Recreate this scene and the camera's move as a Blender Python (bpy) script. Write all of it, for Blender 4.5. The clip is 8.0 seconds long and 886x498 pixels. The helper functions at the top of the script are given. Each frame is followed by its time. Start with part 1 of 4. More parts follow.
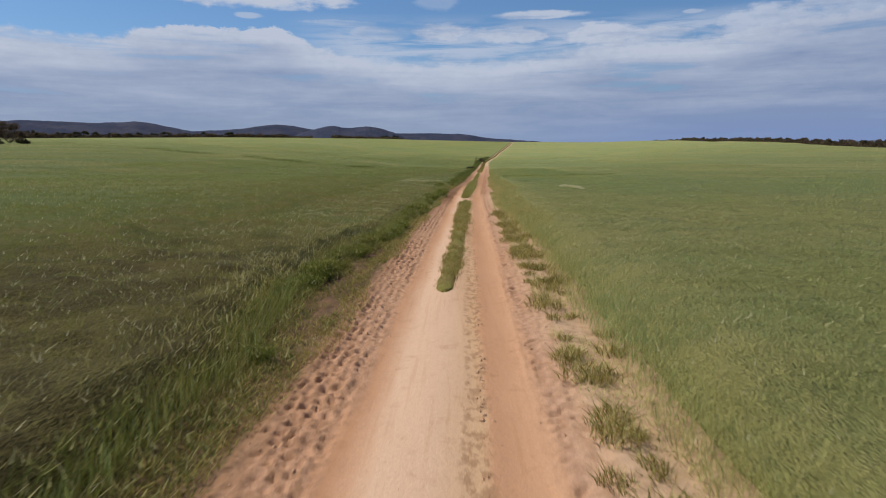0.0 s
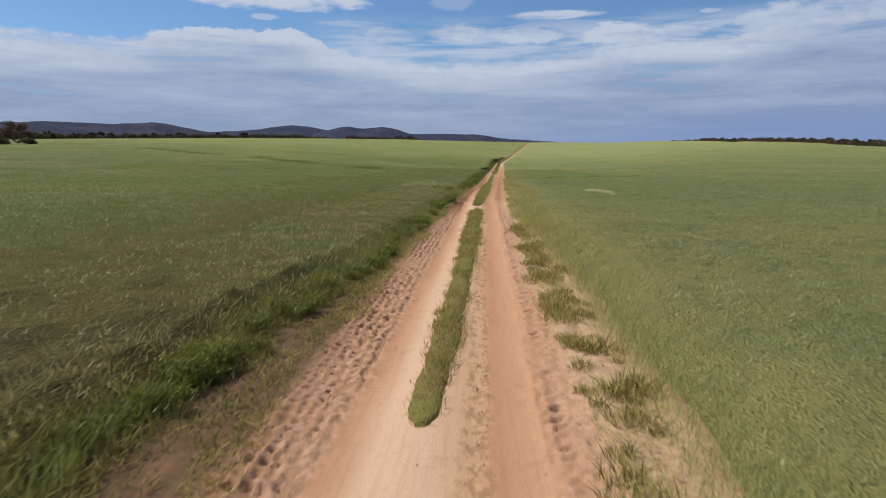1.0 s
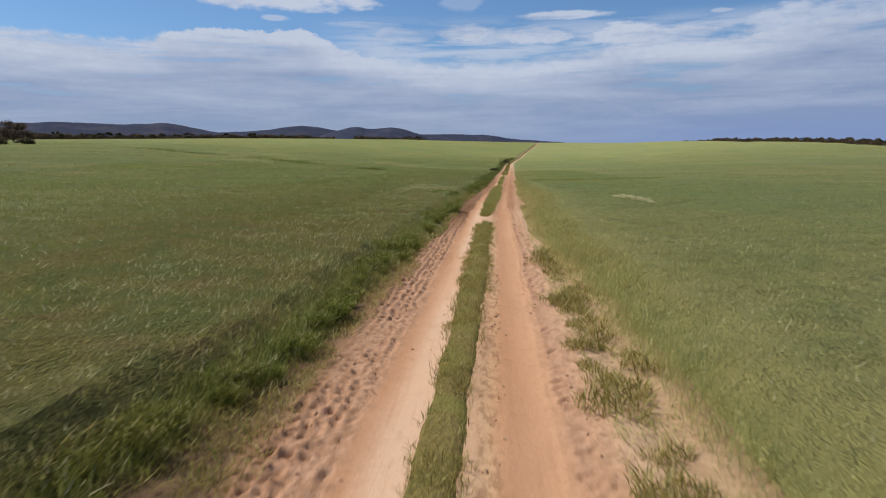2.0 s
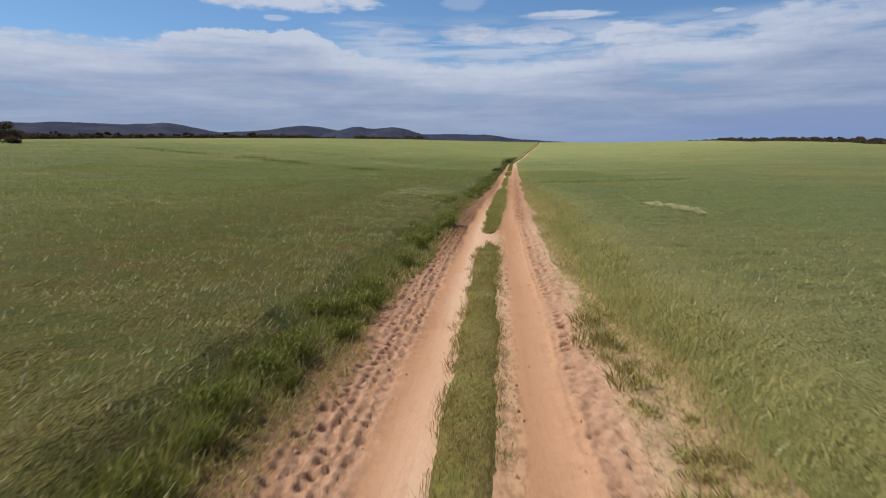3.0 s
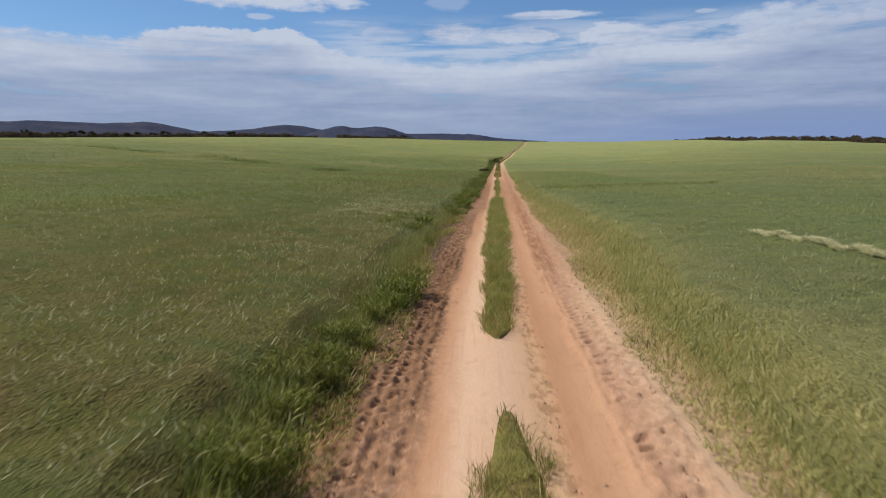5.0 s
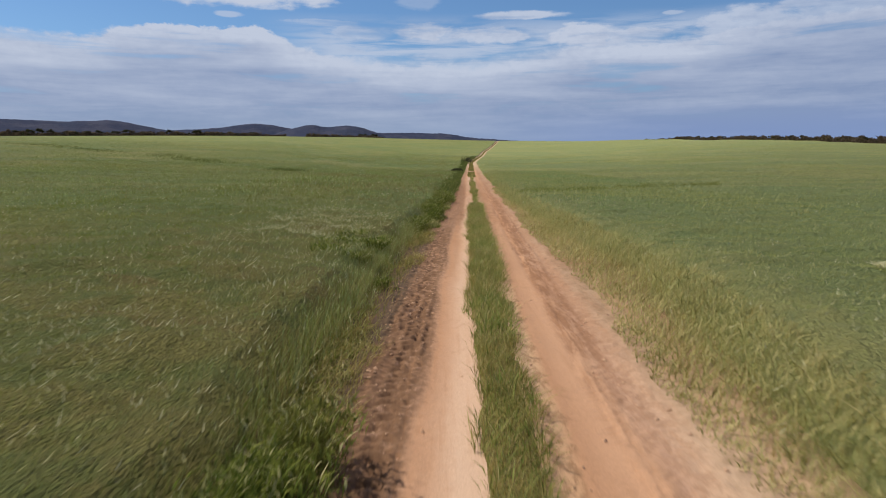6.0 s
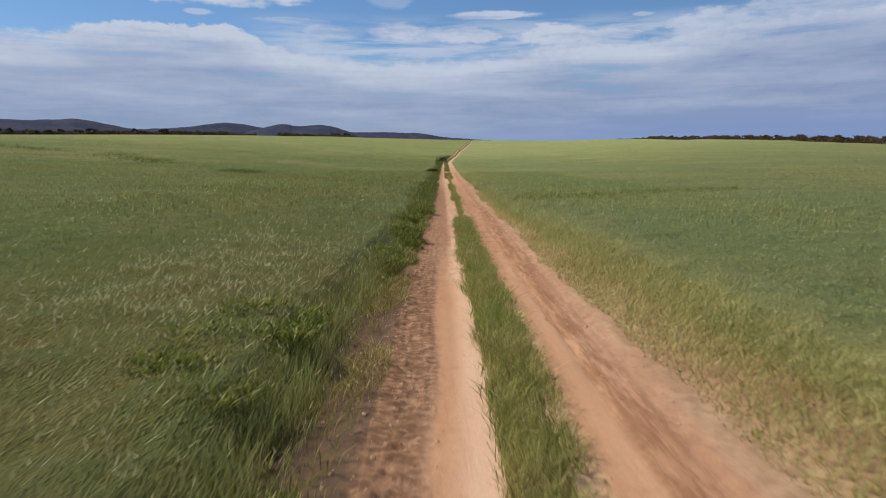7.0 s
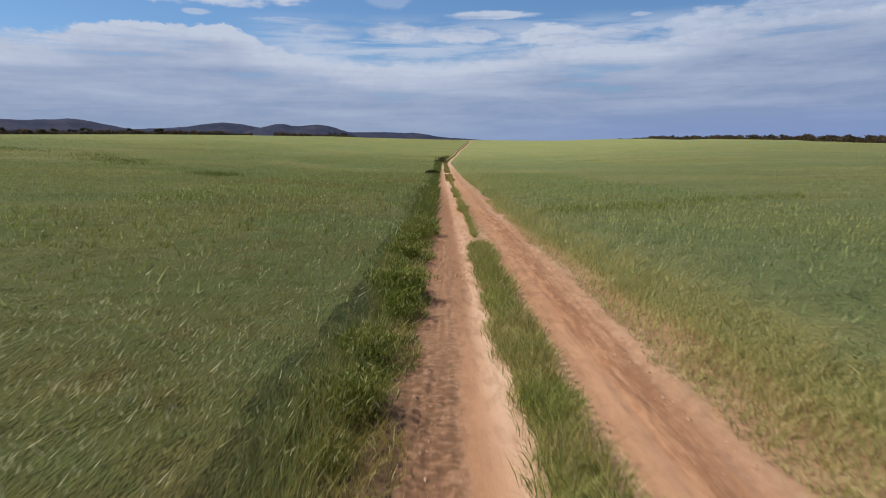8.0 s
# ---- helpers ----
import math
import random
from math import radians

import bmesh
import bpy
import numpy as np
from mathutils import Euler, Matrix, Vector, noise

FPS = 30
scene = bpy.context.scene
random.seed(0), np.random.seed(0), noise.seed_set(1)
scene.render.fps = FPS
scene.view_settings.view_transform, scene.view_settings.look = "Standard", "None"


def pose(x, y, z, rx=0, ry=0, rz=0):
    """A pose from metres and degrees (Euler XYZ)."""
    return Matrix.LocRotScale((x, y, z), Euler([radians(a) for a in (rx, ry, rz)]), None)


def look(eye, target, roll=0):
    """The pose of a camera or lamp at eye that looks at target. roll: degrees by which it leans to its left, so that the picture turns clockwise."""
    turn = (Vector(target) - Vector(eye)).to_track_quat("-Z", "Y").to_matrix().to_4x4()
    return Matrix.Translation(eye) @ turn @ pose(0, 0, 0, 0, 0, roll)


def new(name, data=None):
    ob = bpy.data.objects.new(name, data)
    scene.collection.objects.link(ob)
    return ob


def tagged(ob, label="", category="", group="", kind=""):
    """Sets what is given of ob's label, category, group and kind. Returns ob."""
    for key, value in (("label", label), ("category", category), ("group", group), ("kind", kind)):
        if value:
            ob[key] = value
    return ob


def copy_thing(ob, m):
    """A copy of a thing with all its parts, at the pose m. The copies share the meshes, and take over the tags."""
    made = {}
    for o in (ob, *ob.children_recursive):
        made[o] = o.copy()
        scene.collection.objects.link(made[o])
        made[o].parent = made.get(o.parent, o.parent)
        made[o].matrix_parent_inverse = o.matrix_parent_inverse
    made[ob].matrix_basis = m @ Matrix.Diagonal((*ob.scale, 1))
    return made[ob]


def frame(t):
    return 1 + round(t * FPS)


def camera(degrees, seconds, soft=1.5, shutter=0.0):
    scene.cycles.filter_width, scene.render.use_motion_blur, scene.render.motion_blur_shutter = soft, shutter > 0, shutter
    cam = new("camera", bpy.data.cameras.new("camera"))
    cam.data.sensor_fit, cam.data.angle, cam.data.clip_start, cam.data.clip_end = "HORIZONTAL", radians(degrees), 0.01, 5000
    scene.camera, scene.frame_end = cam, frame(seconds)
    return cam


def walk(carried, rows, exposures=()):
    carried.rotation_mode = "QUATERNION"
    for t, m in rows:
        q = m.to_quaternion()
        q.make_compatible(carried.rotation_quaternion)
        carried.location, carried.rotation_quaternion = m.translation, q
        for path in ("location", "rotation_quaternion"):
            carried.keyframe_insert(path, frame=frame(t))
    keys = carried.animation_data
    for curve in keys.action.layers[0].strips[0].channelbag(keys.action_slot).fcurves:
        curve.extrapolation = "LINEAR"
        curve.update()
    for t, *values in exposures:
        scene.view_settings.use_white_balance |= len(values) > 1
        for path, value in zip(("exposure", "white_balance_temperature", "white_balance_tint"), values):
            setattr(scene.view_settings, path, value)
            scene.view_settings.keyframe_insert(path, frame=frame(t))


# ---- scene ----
# ---- camera ----
cam = camera(68.0, 8.0, soft=1.05, shutter=0.22)
PATH = [
    # t, x, y, z, yaw, pitch
    (0.0, 0.00, 0.32, 2.80, 1.47, -7.68),
    (0.5, 0.12, 3.80, 2.82, 2.09, -7.65),
    (1.0, 0.23, 7.34, 2.83, 2.74, -7.63),
    (1.5, 0.30, 11.14, 2.83, 3.25, -7.59),
    (3.0, 0.24, 23.42, 2.81, 3.70, -7.60),
    (3.5, 0.14, 27.28, 2.81, 3.67, -7.59),
    (4.0, 0.04, 31.14, 2.80, 3.52, -7.60),
    (4.5, -0.02, 34.96, 2.80, 3.16, -7.61),
    (6.0, -0.13, 46.50, 2.72, -0.05, -7.69),
    (6.5, -0.19, 50.93, 2.74, -1.42, -7.70),
    (7.0, -0.27, 55.40, 2.80, -2.33, -7.73),
    (7.5, -0.31, 59.69, 2.83, -2.51, -7.72),
    (8.0, -0.29, 63.97, 2.90, -2.49, -7.73),
]
walk(cam, [(t, pose(x, y, z, 90 + p, 0, a)) for t, x, y, z, a, p in PATH], ((0.0, -0.1), (0.4, 0.0), (8.0, 0.0)))

# ---- daylight: a high sun on the left, broken cloud ----
SUN_AZ, SUN_EL = -76.0, 54.0          # degrees from +y, clockwise; height
SKY = 0.088

sun = new("sun", bpy.data.lights.new("sun", "SUN"))
sun.data.energy, sun.data.angle, sun.data.color = 4.3, radians(1.2), (1.0, 0.90, 0.70)
_d = Vector((math.sin(radians(SUN_AZ)) * math.cos(radians(SUN_EL)),
             math.cos(radians(SUN_AZ)) * math.cos(radians(SUN_EL)), math.sin(radians(SUN_EL))))
sun.matrix_world = look(_d * 300 + Vector((0, 40, 0)), (0, 40, 0))


class Nodes:
    """Short hand for node trees."""

    def __init__(self, tree):
        self.t = tree
        self.t.nodes.clear()

    def add(self, kind, ins=None, **props):
        n = self.t.nodes.new(kind)
        for k, v in props.items():
            setattr(n, k, v)
        for k, v in (ins or {}).items():
            self.put(n.inputs[k], v)
        return n

    def put(self, socket, v):
        if isinstance(v, bpy.types.NodeSocket):
            self.t.links.new(v, socket)
        elif isinstance(v, bpy.types.Node):
            self.t.links.new(v.outputs[0], socket)
        else:
            if socket.type == "RGBA" and len(v) == 3:
                v = (*v, 1)
            socket.default_value = v

    def math(self, op, a, b=0.0, c=0.0, clamp=False):
        return self.add("ShaderNodeMath", {0: a, 1: b, 2: c}, operation=op, use_clamp=clamp).outputs[0]

    def step(self, v, lo, hi):
        return self.add("ShaderNodeMapRange", {"Value": v, "From Min": lo, "From Max": hi},
                        interpolation_type="SMOOTHSTEP").outputs[0]

    def mix(self, f, a, b, blend="MIX"):
        n = self.add("ShaderNodeMix", data_type="RGBA", blend_type=blend)
        self.put(n.inputs[0], f), self.put(n.inputs[6], a), self.put(n.inputs[7], b)
        return n.outputs[2]

    def noise(self, vec, scale, detail=4, rough=0.55, dist=0.0):
        return self.add("ShaderNodeTexNoise", {"Vector": vec, "Scale": scale, "Detail": detail,
                                               "Roughness": rough, "Distortion": dist}).outputs[0]

    def ramp(self, f, stops, ease="LINEAR"):
        n = self.add("ShaderNodeValToRGB", {0: f})
        n.color_ramp.interpolation = ease
        e = n.color_ramp.elements
        while len(e) < len(stops):
            e.new(0.5)
        for el, (p, c) in zip(e, stops):
            el.position = p
            el.color = (*c, 1) if isinstance(c, tuple) else (c, c, c, 1)
        return n.outputs[0]

    def stretch(self, vec, sx, sy, sz):
        return self.add("ShaderNodeMapping", {"Vector": vec, "Scale": (sx, sy, sz)}).outputs[0]


def make_world():
    w = bpy.data.worlds.new("sky")
    scene.world = w
    w.use_nodes = True
    n = Nodes(w.node_tree)
    way = n.add("ShaderNodeTexCoord").outputs["Generated"]
    xyz = n.add("ShaderNodeSeparateXYZ", {0: way})
    az = n.math("MULTIPLY", n.math("ARCTAN2", xyz.outputs[0], xyz.outputs[1]), 57.2958)
    el = n.math("MULTIPLY", n.math("ARCSINE", xyz.outputs[2]), 57.2958)
    blue = n.add("ShaderNodeTexSky", sky_type="NISHITA", sun_disc=False, sun_elevation=radians(SUN_EL),
                 sun_rotation=radians(SUN_AZ), air_density=1.0, dust_density=0.4, ozone_density=2.0).outputs[0]
    blue = n.mix(1.0, blue, (0.70, 0.92, 1.16), "MULTIPLY")
    flat = n.add("ShaderNodeCombineXYZ", {0: az, 1: el, 2: 0.0}).outputs[0]
    puff = n.noise(n.stretch(flat, 0.45, 0.85, 1), 1.0, 6, 0.6, 0.3)
    billow = n.noise(n.stretch(flat, 0.95, 1.7, 1), 1.0, 5, 0.62, 0.4)
    streak = n.noise(n.stretch(flat, 0.05, 0.5, 1), 1.0, 4, 0.52, 0.3)
    sheet = n.noise(n.stretch(flat, 0.11, 1.05, 1), 1.0, 5, 0.58, 0.5)
    fine = n.noise(n.stretch(flat, 0.26, 1.5, 1), 1.0, 6, 0.62, 0.5)
    # height of the cloud bank's upper edge along the horizon, and how soft it is
    span = n.add("ShaderNodeMapRange", {"Value": az, "From Min": -45.0, "From Max": 45.0}).outputs[0]
    edge = n.ramp(span, [((v + 45) / 90, e / 16) for v, e in (
        (-45, 9.2), (-33.3, 9.25), (-30.4, 9.05), (-26.8, 9.3), (-25.6, 9.9), (-22.9, 10.4), (-18.3, 10.4), (-15.2, 10.8),
        (-13.6, 10.0), (-11.5, 9.2), (-7.7, 8.6), (-4.9, 8.3), (2.0, 8.2), (8.8, 8.9), (11, 9.5), (17.5, 9.3), (20.7, 9.7),
        (23.4, 10.3), (26.3, 10.7), (45, 11.5))])
    edge = n.math("MULTIPLY", edge, 16.0)
    soft = n.ramp(span, [(0.0, 0.35), (0.2, 0.3), (0.24, 0.12), (0.33, 0.12), (0.38, 0.4), (0.44, 0.8), (0.58, 0.8), (0.64, 0.35), (0.8, 0.5), (1.0, 0.9)])
    lift = n.math("ADD", n.math("MULTIPLY", n.math("SUBTRACT", puff, 0.5), 1.1), n.math("MULTIPLY", n.math("SUBTRACT", billow, 0.5), 0.8))
    top = n.math("ADD", edge, lift)
    bank = n.step(n.math("SUBTRACT", top, el), n.math("MULTIPLY", soft, -1.0), soft)
    high = n.step(n.math("ADD", n.math("MULTIPLY", puff, 0.45), n.math("MULTIPLY", streak, 0.55)), 0.36, 0.5)

    def blob(a, e, ra, re):
        u = n.math("DIVIDE", n.math("SUBTRACT", az, a), ra)
        v = n.math("DIVIDE", n.math("SUBTRACT", el, e), re)
        d = n.math("ADD", n.math("MULTIPLY", u, u), n.math("MULTIPLY", v, v))
        d = n.math("ADD", d, n.math("MULTIPLY", n.math("SUBTRACT", puff, 0.5), 2.2))
        return n.step(n.math("ADD", d, n.math("MULTIPLY", n.math("SUBTRACT", fine, 0.5), 1.6)), 1.25, 0.3)

    cover = n.math("MAXIMUM", bank, n.math("MULTIPLY", high, n.step(el, 15.0, 24.0)))
    # single clouds above the bank: direction, height, half width, half height, thickness
    for a, e, ra, re, k in ((-17.0, 13.3, 8.6, 1.35, 1.0), (-17.4, 11.5, 1.2, 0.25, 0.6), (-10.5, 11.2, 3.4, 0.25, 0.5),
                            (-7.0, 10.4, 3.2, 0.6, 0.65), (-1.5, 10.6, 2.7, 0.8, 1.0), (3.6, 10.3, 3.8, 0.72, 0.95),
                            (6.7, 11.85, 3.8, 0.36, 0.9), (11.7, 10.1, 3.4, 1.15, 1.0), (16.0, 9.8, 3.6, 0.95, 0.95),
                            (24.5, 10.2, 5.0, 1.5, 0.85), (18.7, 11.5, 0.9, 0.2, 0.6), (31.0, 11.2, 5.5, 2.2, 0.75), (-2.0, 12.9, 1.8, 0.7, 0.3)):
        cover = n.math("MAXIMUM", cover, n.math("MULTIPLY", blob(a, e, ra, re), k))
    # thin veils over the gap, blue rifts low in the bank
    gap = n.math("MULTIPLY", n.step(el, 12.2, 10.2), n.step(sheet, 0.36, 0.6))
    cover = n.math("MAXIMUM", cover, n.math("MULTIPLY", gap, n.math("MULTIPLY", n.step(az, -16.0, -8.0), 0.75)))
    rift = n.math("MULTIPLY", n.step(n.math("ADD", n.math("MULTIPLY", streak, 0.5), n.math("MULTIPLY", sheet, 0.5)), 0.47, 0.36), n.step(el, 3.0, 6.0))
    cover = n.math("MULTIPLY", cover, n.math("SUBTRACT", 1.0, n.math("MULTIPLY", rift, 0.5)))
    # shade: white tops, grey-lilac layers below
    below = n.step(n.math("SUBTRACT", top, el), 0.2, 3.6)
    grey = n.math("ADD", n.math("MULTIPLY", below, 0.72), n.math("MULTIPLY", n.math("SUBTRACT", 0.52, fine), 0.3))
    grey = n.math("ADD", grey, n.math("MULTIPLY", n.math("SUBTRACT", 0.5, sheet), 0.7))
    grey = n.math("ADD", grey, n.math("MULTIPLY", n.math("SUBTRACT", 0.52, streak), 1.5))
    grey = n.math("ADD", grey, n.math("MULTIPLY", n.step(az, 19.0, 29.0), 0.22))
    grey = n.math("ADD", grey, n.math("MULTIPLY", n.math("SUBTRACT", 0.5, billow), n.math("SUBTRACT", 0.7, n.math("MULTIPLY", below, 0.5))), clamp=True)
    low = n.step(el, 5.2, 1.6)
    white = n.mix(grey, (5.9, 6.6, 8.1), (2.75, 3.6, 5.6))
    side = n.step(az, -12.0, 22.0)
    haze = n.mix(side, (3.15, 4.1, 5.8), (2.4, 3.4, 6.1))
    white = n.mix(n.math("MULTIPLY", low, n.math("ADD", 0.55, n.math("MULTIPLY", side, 0.3))), white, haze)
    white = n.mix(n.math("MULTIPLY", n.step(el, 15.0, 24.0), 0.85), white, (1.95, 1.9, 1.9))     # unseen cloud bases overhead, added to keep the fill light neutral
    sky = n.mix(cover, blue, white)
    out = n.add("ShaderNodeOutputWorld")
    bg = n.add("ShaderNodeBackground", {"Color": sky, "Strength": SKY})
    n.t.links.new(bg.outputs[0], out.inputs[0])


make_world()

# ---- plan ----
CENTRE = ((-60, -0.6), (0, -0.35), (15, -0.2), (27, 0.0), (37, 0.2), (45, 0.32), (54.7, 0.57), (61, 0.85),
          (70, 1.18), (75, 1.38), (84, 1.8), (100, 2.4), (147, 4.3), (200, 6.6), (327, 12.0), (600, 35.0), (990, 80.0), (5000, 560.0))


def xc(y):
    """The track's centre line."""
    a, b = zip(*CENTRE)
    s = np.interp(np.asarray(y, float)[..., None] + np.linspace(-5, 5, 11), a, b)
    return s.mean(-1)


def hash2(ix, iy, seed):
    h = (ix.astype(np.int64) * 374761393 + iy.astype(np.int64) * 668265263 + seed * 974711) & 0x7FFFFFFF
    h = ((h ^ (h >> 13)) * 1274126177) & 0x7FFFFFFF
    return ((h ^ (h >> 16)) & 0xFFFF) / 65535.0


def vnoise(x, y, seed=0):
    """Smooth value noise, 0 to 1."""
    x, y = np.broadcast_arrays(np.asarray(x, float), np.asarray(y, float))
    ix, iy = np.floor(x), np.floor(y)
    fx, fy = x - ix, y - iy
    fx, fy = fx * fx * (3 - 2 * fx), fy * fy * (3 - 2 * fy)
    a, b = hash2(ix, iy, seed), hash2(ix + 1, iy, seed)
    c, d = hash2(ix, iy + 1, seed), hash2(ix + 1, iy + 1, seed)
    return (a * (1 - fx) + b * fx) * (1 - fy) + (c * (1 - fx) + d * fx) * fy


def fbm(x, y, seed=0, octaves=4):
    s, k, w = 0.0, 0.5, 0.0
    for i in range(octaves):
        s = s + k * vnoise(np.asarray(x) * 2 ** i + 17.3 * i, np.asarray(y) * 2 ** i - 9.1 * i, seed + i)
        w += k
        k *= 0.5
    return s / w


RISE = ((-180, 0.9), (-60, 1.3), (-36, 1.55), (-31, 1.72), (-20, 1.92), (-7, 1.93), (5.6, 1.55), (13, 1.52), (17.5, 1.66),
        (22, 1.85), (26, 1.85), (31, 1.8), (36, 1.65), (70, 1.2), (180, 0.9))
BELT = ((16.5, 985), (20, 820), (24, 620), (28, 450), (31, 355), (36, 295), (42, 255), (50, 230))   # the woodland edge: direction, distance


def terrain(x, y):
    """The lie of the land: level near the track's start, then a long slope up to the skyline."""
    x, y = np.asarray(x, float), np.asarray(y, float)
    dx, dy = x, y - 30.0
    r = np.hypot(dx, dy)
    az = np.degrees(np.arctan2(dx, dy))
    a, b = zip(*RISE)
    up = sum(np.interp(az + k, a, b) for k in (-6, -3, 0, 3, 6)) / 5
    reach = np.interp(az, [-180, 14.5] + [q[0] for q in BELT] + [80, 180], [900, 900] + [min(900, q[1] + 12) for q in BELT] + [300, 900])
    t = np.clip((np.minimum(r, reach) - 60) / 840, 0, 1)
    p = 1.1 + 1.1 * np.exp(-((az - 3) / 12) ** 2) - 0.25 * np.clip((-az - 20) / 14, 0, 1)          # the track runs down a shallow valley
    far = (900 * np.tan(np.radians(up)) + 2.8) * t ** p
    bank = 0.05 * np.clip(xc(y) - x - 2.2, 0, 11) * np.clip((170 - r) / 90, 0, 1)
    return far + bank + (fbm(x / 60, y / 60, 5, 3) - 0.5) * np.clip((r - 60) / 200, 0, 1) * 1.2


def tread(l, y, centre, half, pitch, deep, slant, wide=0.165, groove=0.32):
    """Bars pressed by a tyre: two slanting rows, half a step apart, worn and broken."""
    u = (l - centre) / half
    y = y + (fbm(l * 0 + centre, y / 2.5, 15, 2) - 0.5) * 0.25
    ll = l - centre + (fbm(l * 3.0, y * 2.0, 16, 3) - 0.5) * 0.13
    cols = np.floor(ll / wide)
    ph = (y + slant * np.abs(ll)) / pitch + 0.47 * cols + 0.3 * hash2(cols, cols * 0, 20) + np.where(u > 0, 0.5, 0.0) + (fbm(l * 3.5, y * 2.6, 18, 2) - 0.5) * 0.55
    each = hash2(cols, np.floor(ph), 19)
    bar = np.clip(np.cos(2 * np.pi * ph) * 4 + 1.6, -1, 1) * 0.5 + 0.5
    row = np.clip(-np.cos(2 * np.pi * ll / wide) * 3.5 + 1.4, -1, 1) * 0.5 + 0.5
    worn_or_shaded = np.clip(2.6 * fbm(l * 1.2, y * 0.5, 17, 3) - 0.45 + 0.5 * np.exp(-((y - 44) / 9) ** 2), 0.25, 1.2)
    lines = np.clip(np.cos(2 * np.pi * ll / wide) * 1.5, -1, 0.6) * groove
    return deep * (0.3 - 1.2 * (1 - bar) * row * np.clip(1.6 * each - 0.2, 0.05, 1.2) + lines + (fbm(l * 9, y * 9, 14, 2) - 0.5) * 1.5) * worn_or_shaded * np.clip((1 - np.abs(u)) * 5, 0, 1)


def track_relief(l, y):
    """Ruts, crown, berms and churned soil across the track; l is the distance from its centre line."""
    near = np.clip((5 - np.abs(l)) / 2, 0, 1) * np.clip((150 - y) / 40, 0, 1)
    g = lambda c, w: np.exp(-((l - c) / w) ** 2)
    wob = (fbm(y / 6, l * 0 + 3.3, 11, 3) - 0.5) * 0.16
    h = -0.055 * g(-0.66 + wob, 0.30) - 0.06 * g(0.95 + wob, 0.34) + 0.03 * g(0, 0.35)
    h = h + 0.012 * g(0.57 + wob, 0.06) - 0.02 * g(0.49 + wob, 0.05) + 0.03 * g(-1.75, 0.25) + 0.05 * g(1.85, 0.3)
    h = h - 0.02 * g(-1.28, 0.22) - 0.02 * g(1.5, 0.22)
    h = h + tread(l - wob, y, -1.42, 0.42, 0.24, 0.055, 0.3, 0.15, 0.12) * np.clip((66 - y) / 10, 0.3, 1) + tread(l - wob * 0.5, y, -0.95, 0.12, 0.12, 0.022, 0.3) * np.clip((60 - y) / 12, 0, 1)
    h = h + tread(l - wob, y, 1.52, 0.29, 0.26, 0.05, 0.6, 0.27, 0.14) * np.clip((58 - y) / 14, 0.12, 1) + tread(l - wob, y, 1.17, 0.10, 0.12, 0.02, 0.3)
    lug = l - wob + 1.27                                     # one clean row of slanting lug prints
    row = np.clip((0.16 - np.abs(lug)) * 25, 0, 1) * np.clip((y - 27) / 5, 0, 1) * np.clip((66 - y) / 5, 0, 1)
    h = h + row * 0.03 * np.clip(np.cos(2 * np.pi * (y / 0.24 + 1.8 * np.abs(lug))) * 3 - 0.6, -1, 0.6)
    old_ = np.clip((y - 60) / 4, 0, 1)
    h = h + old_ * (0.035 * g(0.93 + wob, 0.05) - 0.03 * g(1.08 + wob, 0.09) + 0.02 * g(1.5 + wob, 0.06) + 0.014 * g(-0.6 + wob, 0.03) - 0.02 * g(-0.66 + wob, 0.03))
    rough = 0.012 + 0.03 * (g(-1.35, 0.4) + g(1.55, 0.35)) + 0.11 * (g(-2.5, 0.6) + 0.8 * g(2.25, 0.45))
    h = h + (fbm(l * 6, y * 6, 21, 3) - 0.5) * rough + (fbm(l * 1.3, y * 0.5, 31, 2) - 0.5) * 0.05
    h = h + (fbm(l * 5, y * 3.0, 33, 3) - 0.5) * 0.12 * (g(1.1, 0.5) + 0.6 * g(-0.9, 0.5)) * np.clip((y - 68) / 8, 0, 1)
    h = h + (fbm(l * 4, y * 2.2, 35, 3) - 0.5) * 0.09 * g(-1.6, 0.5) * np.clip((y - 48) / 10, 0, 1)
    return h * near


def ground_z(x, y):
    return terrain(x, y) + track_relief(np.asarray(x) - xc(y), np.asarray(y, float))


def mesh_from(name, verts, faces, mats, index=None, smooth=False, attrs=None):
    """A mesh from arrays; faces all of one length."""
    me = bpy.data.meshes.new(name)
    verts, faces = np.asarray(verts, np.float32), np.asarray(faces, np.int32)
    k = faces.shape[1]
    me.vertices.add(len(verts)), me.loops.add(faces.size), me.polygons.add(len(faces))
    me.vertices.foreach_set("co", verts.ravel())
    me.loops.foreach_set("vertex_index", faces.ravel())
    me.polygons.foreach_set("loop_start", np.arange(0, faces.size, k, dtype=np.int32))
    me.polygons.foreach_set("loop_total", np.full(len(faces), k, np.int32))
    for m in mats:
        me.materials.append(m)
    if index is not None:
        me.polygons.foreach_set("material_index", np.asarray(index, np.int32))
    me.polygons.foreach_set("use_smooth", np.full(len(faces), smooth))
    for key, val in (attrs or {}).items():
        me.attributes.new(key, "FLOAT", "POINT").data.foreach_set("value", np.asarray(val, np.float32))
    me.update(calc_edges=True)
    return me


def grid_faces(nx, ny):
    i = np.arange(nx - 1)[None, :] + nx * np.arange(ny - 1)[:, None]
    return np.stack([i, i + 1, i + 1 + nx, i + nx], -1).reshape(-1, 4)


# ---- materials ----
def material(name):
    m = bpy.data.materials.new(name)
    m.use_nodes = True
    return m, Nodes(m.node_tree)


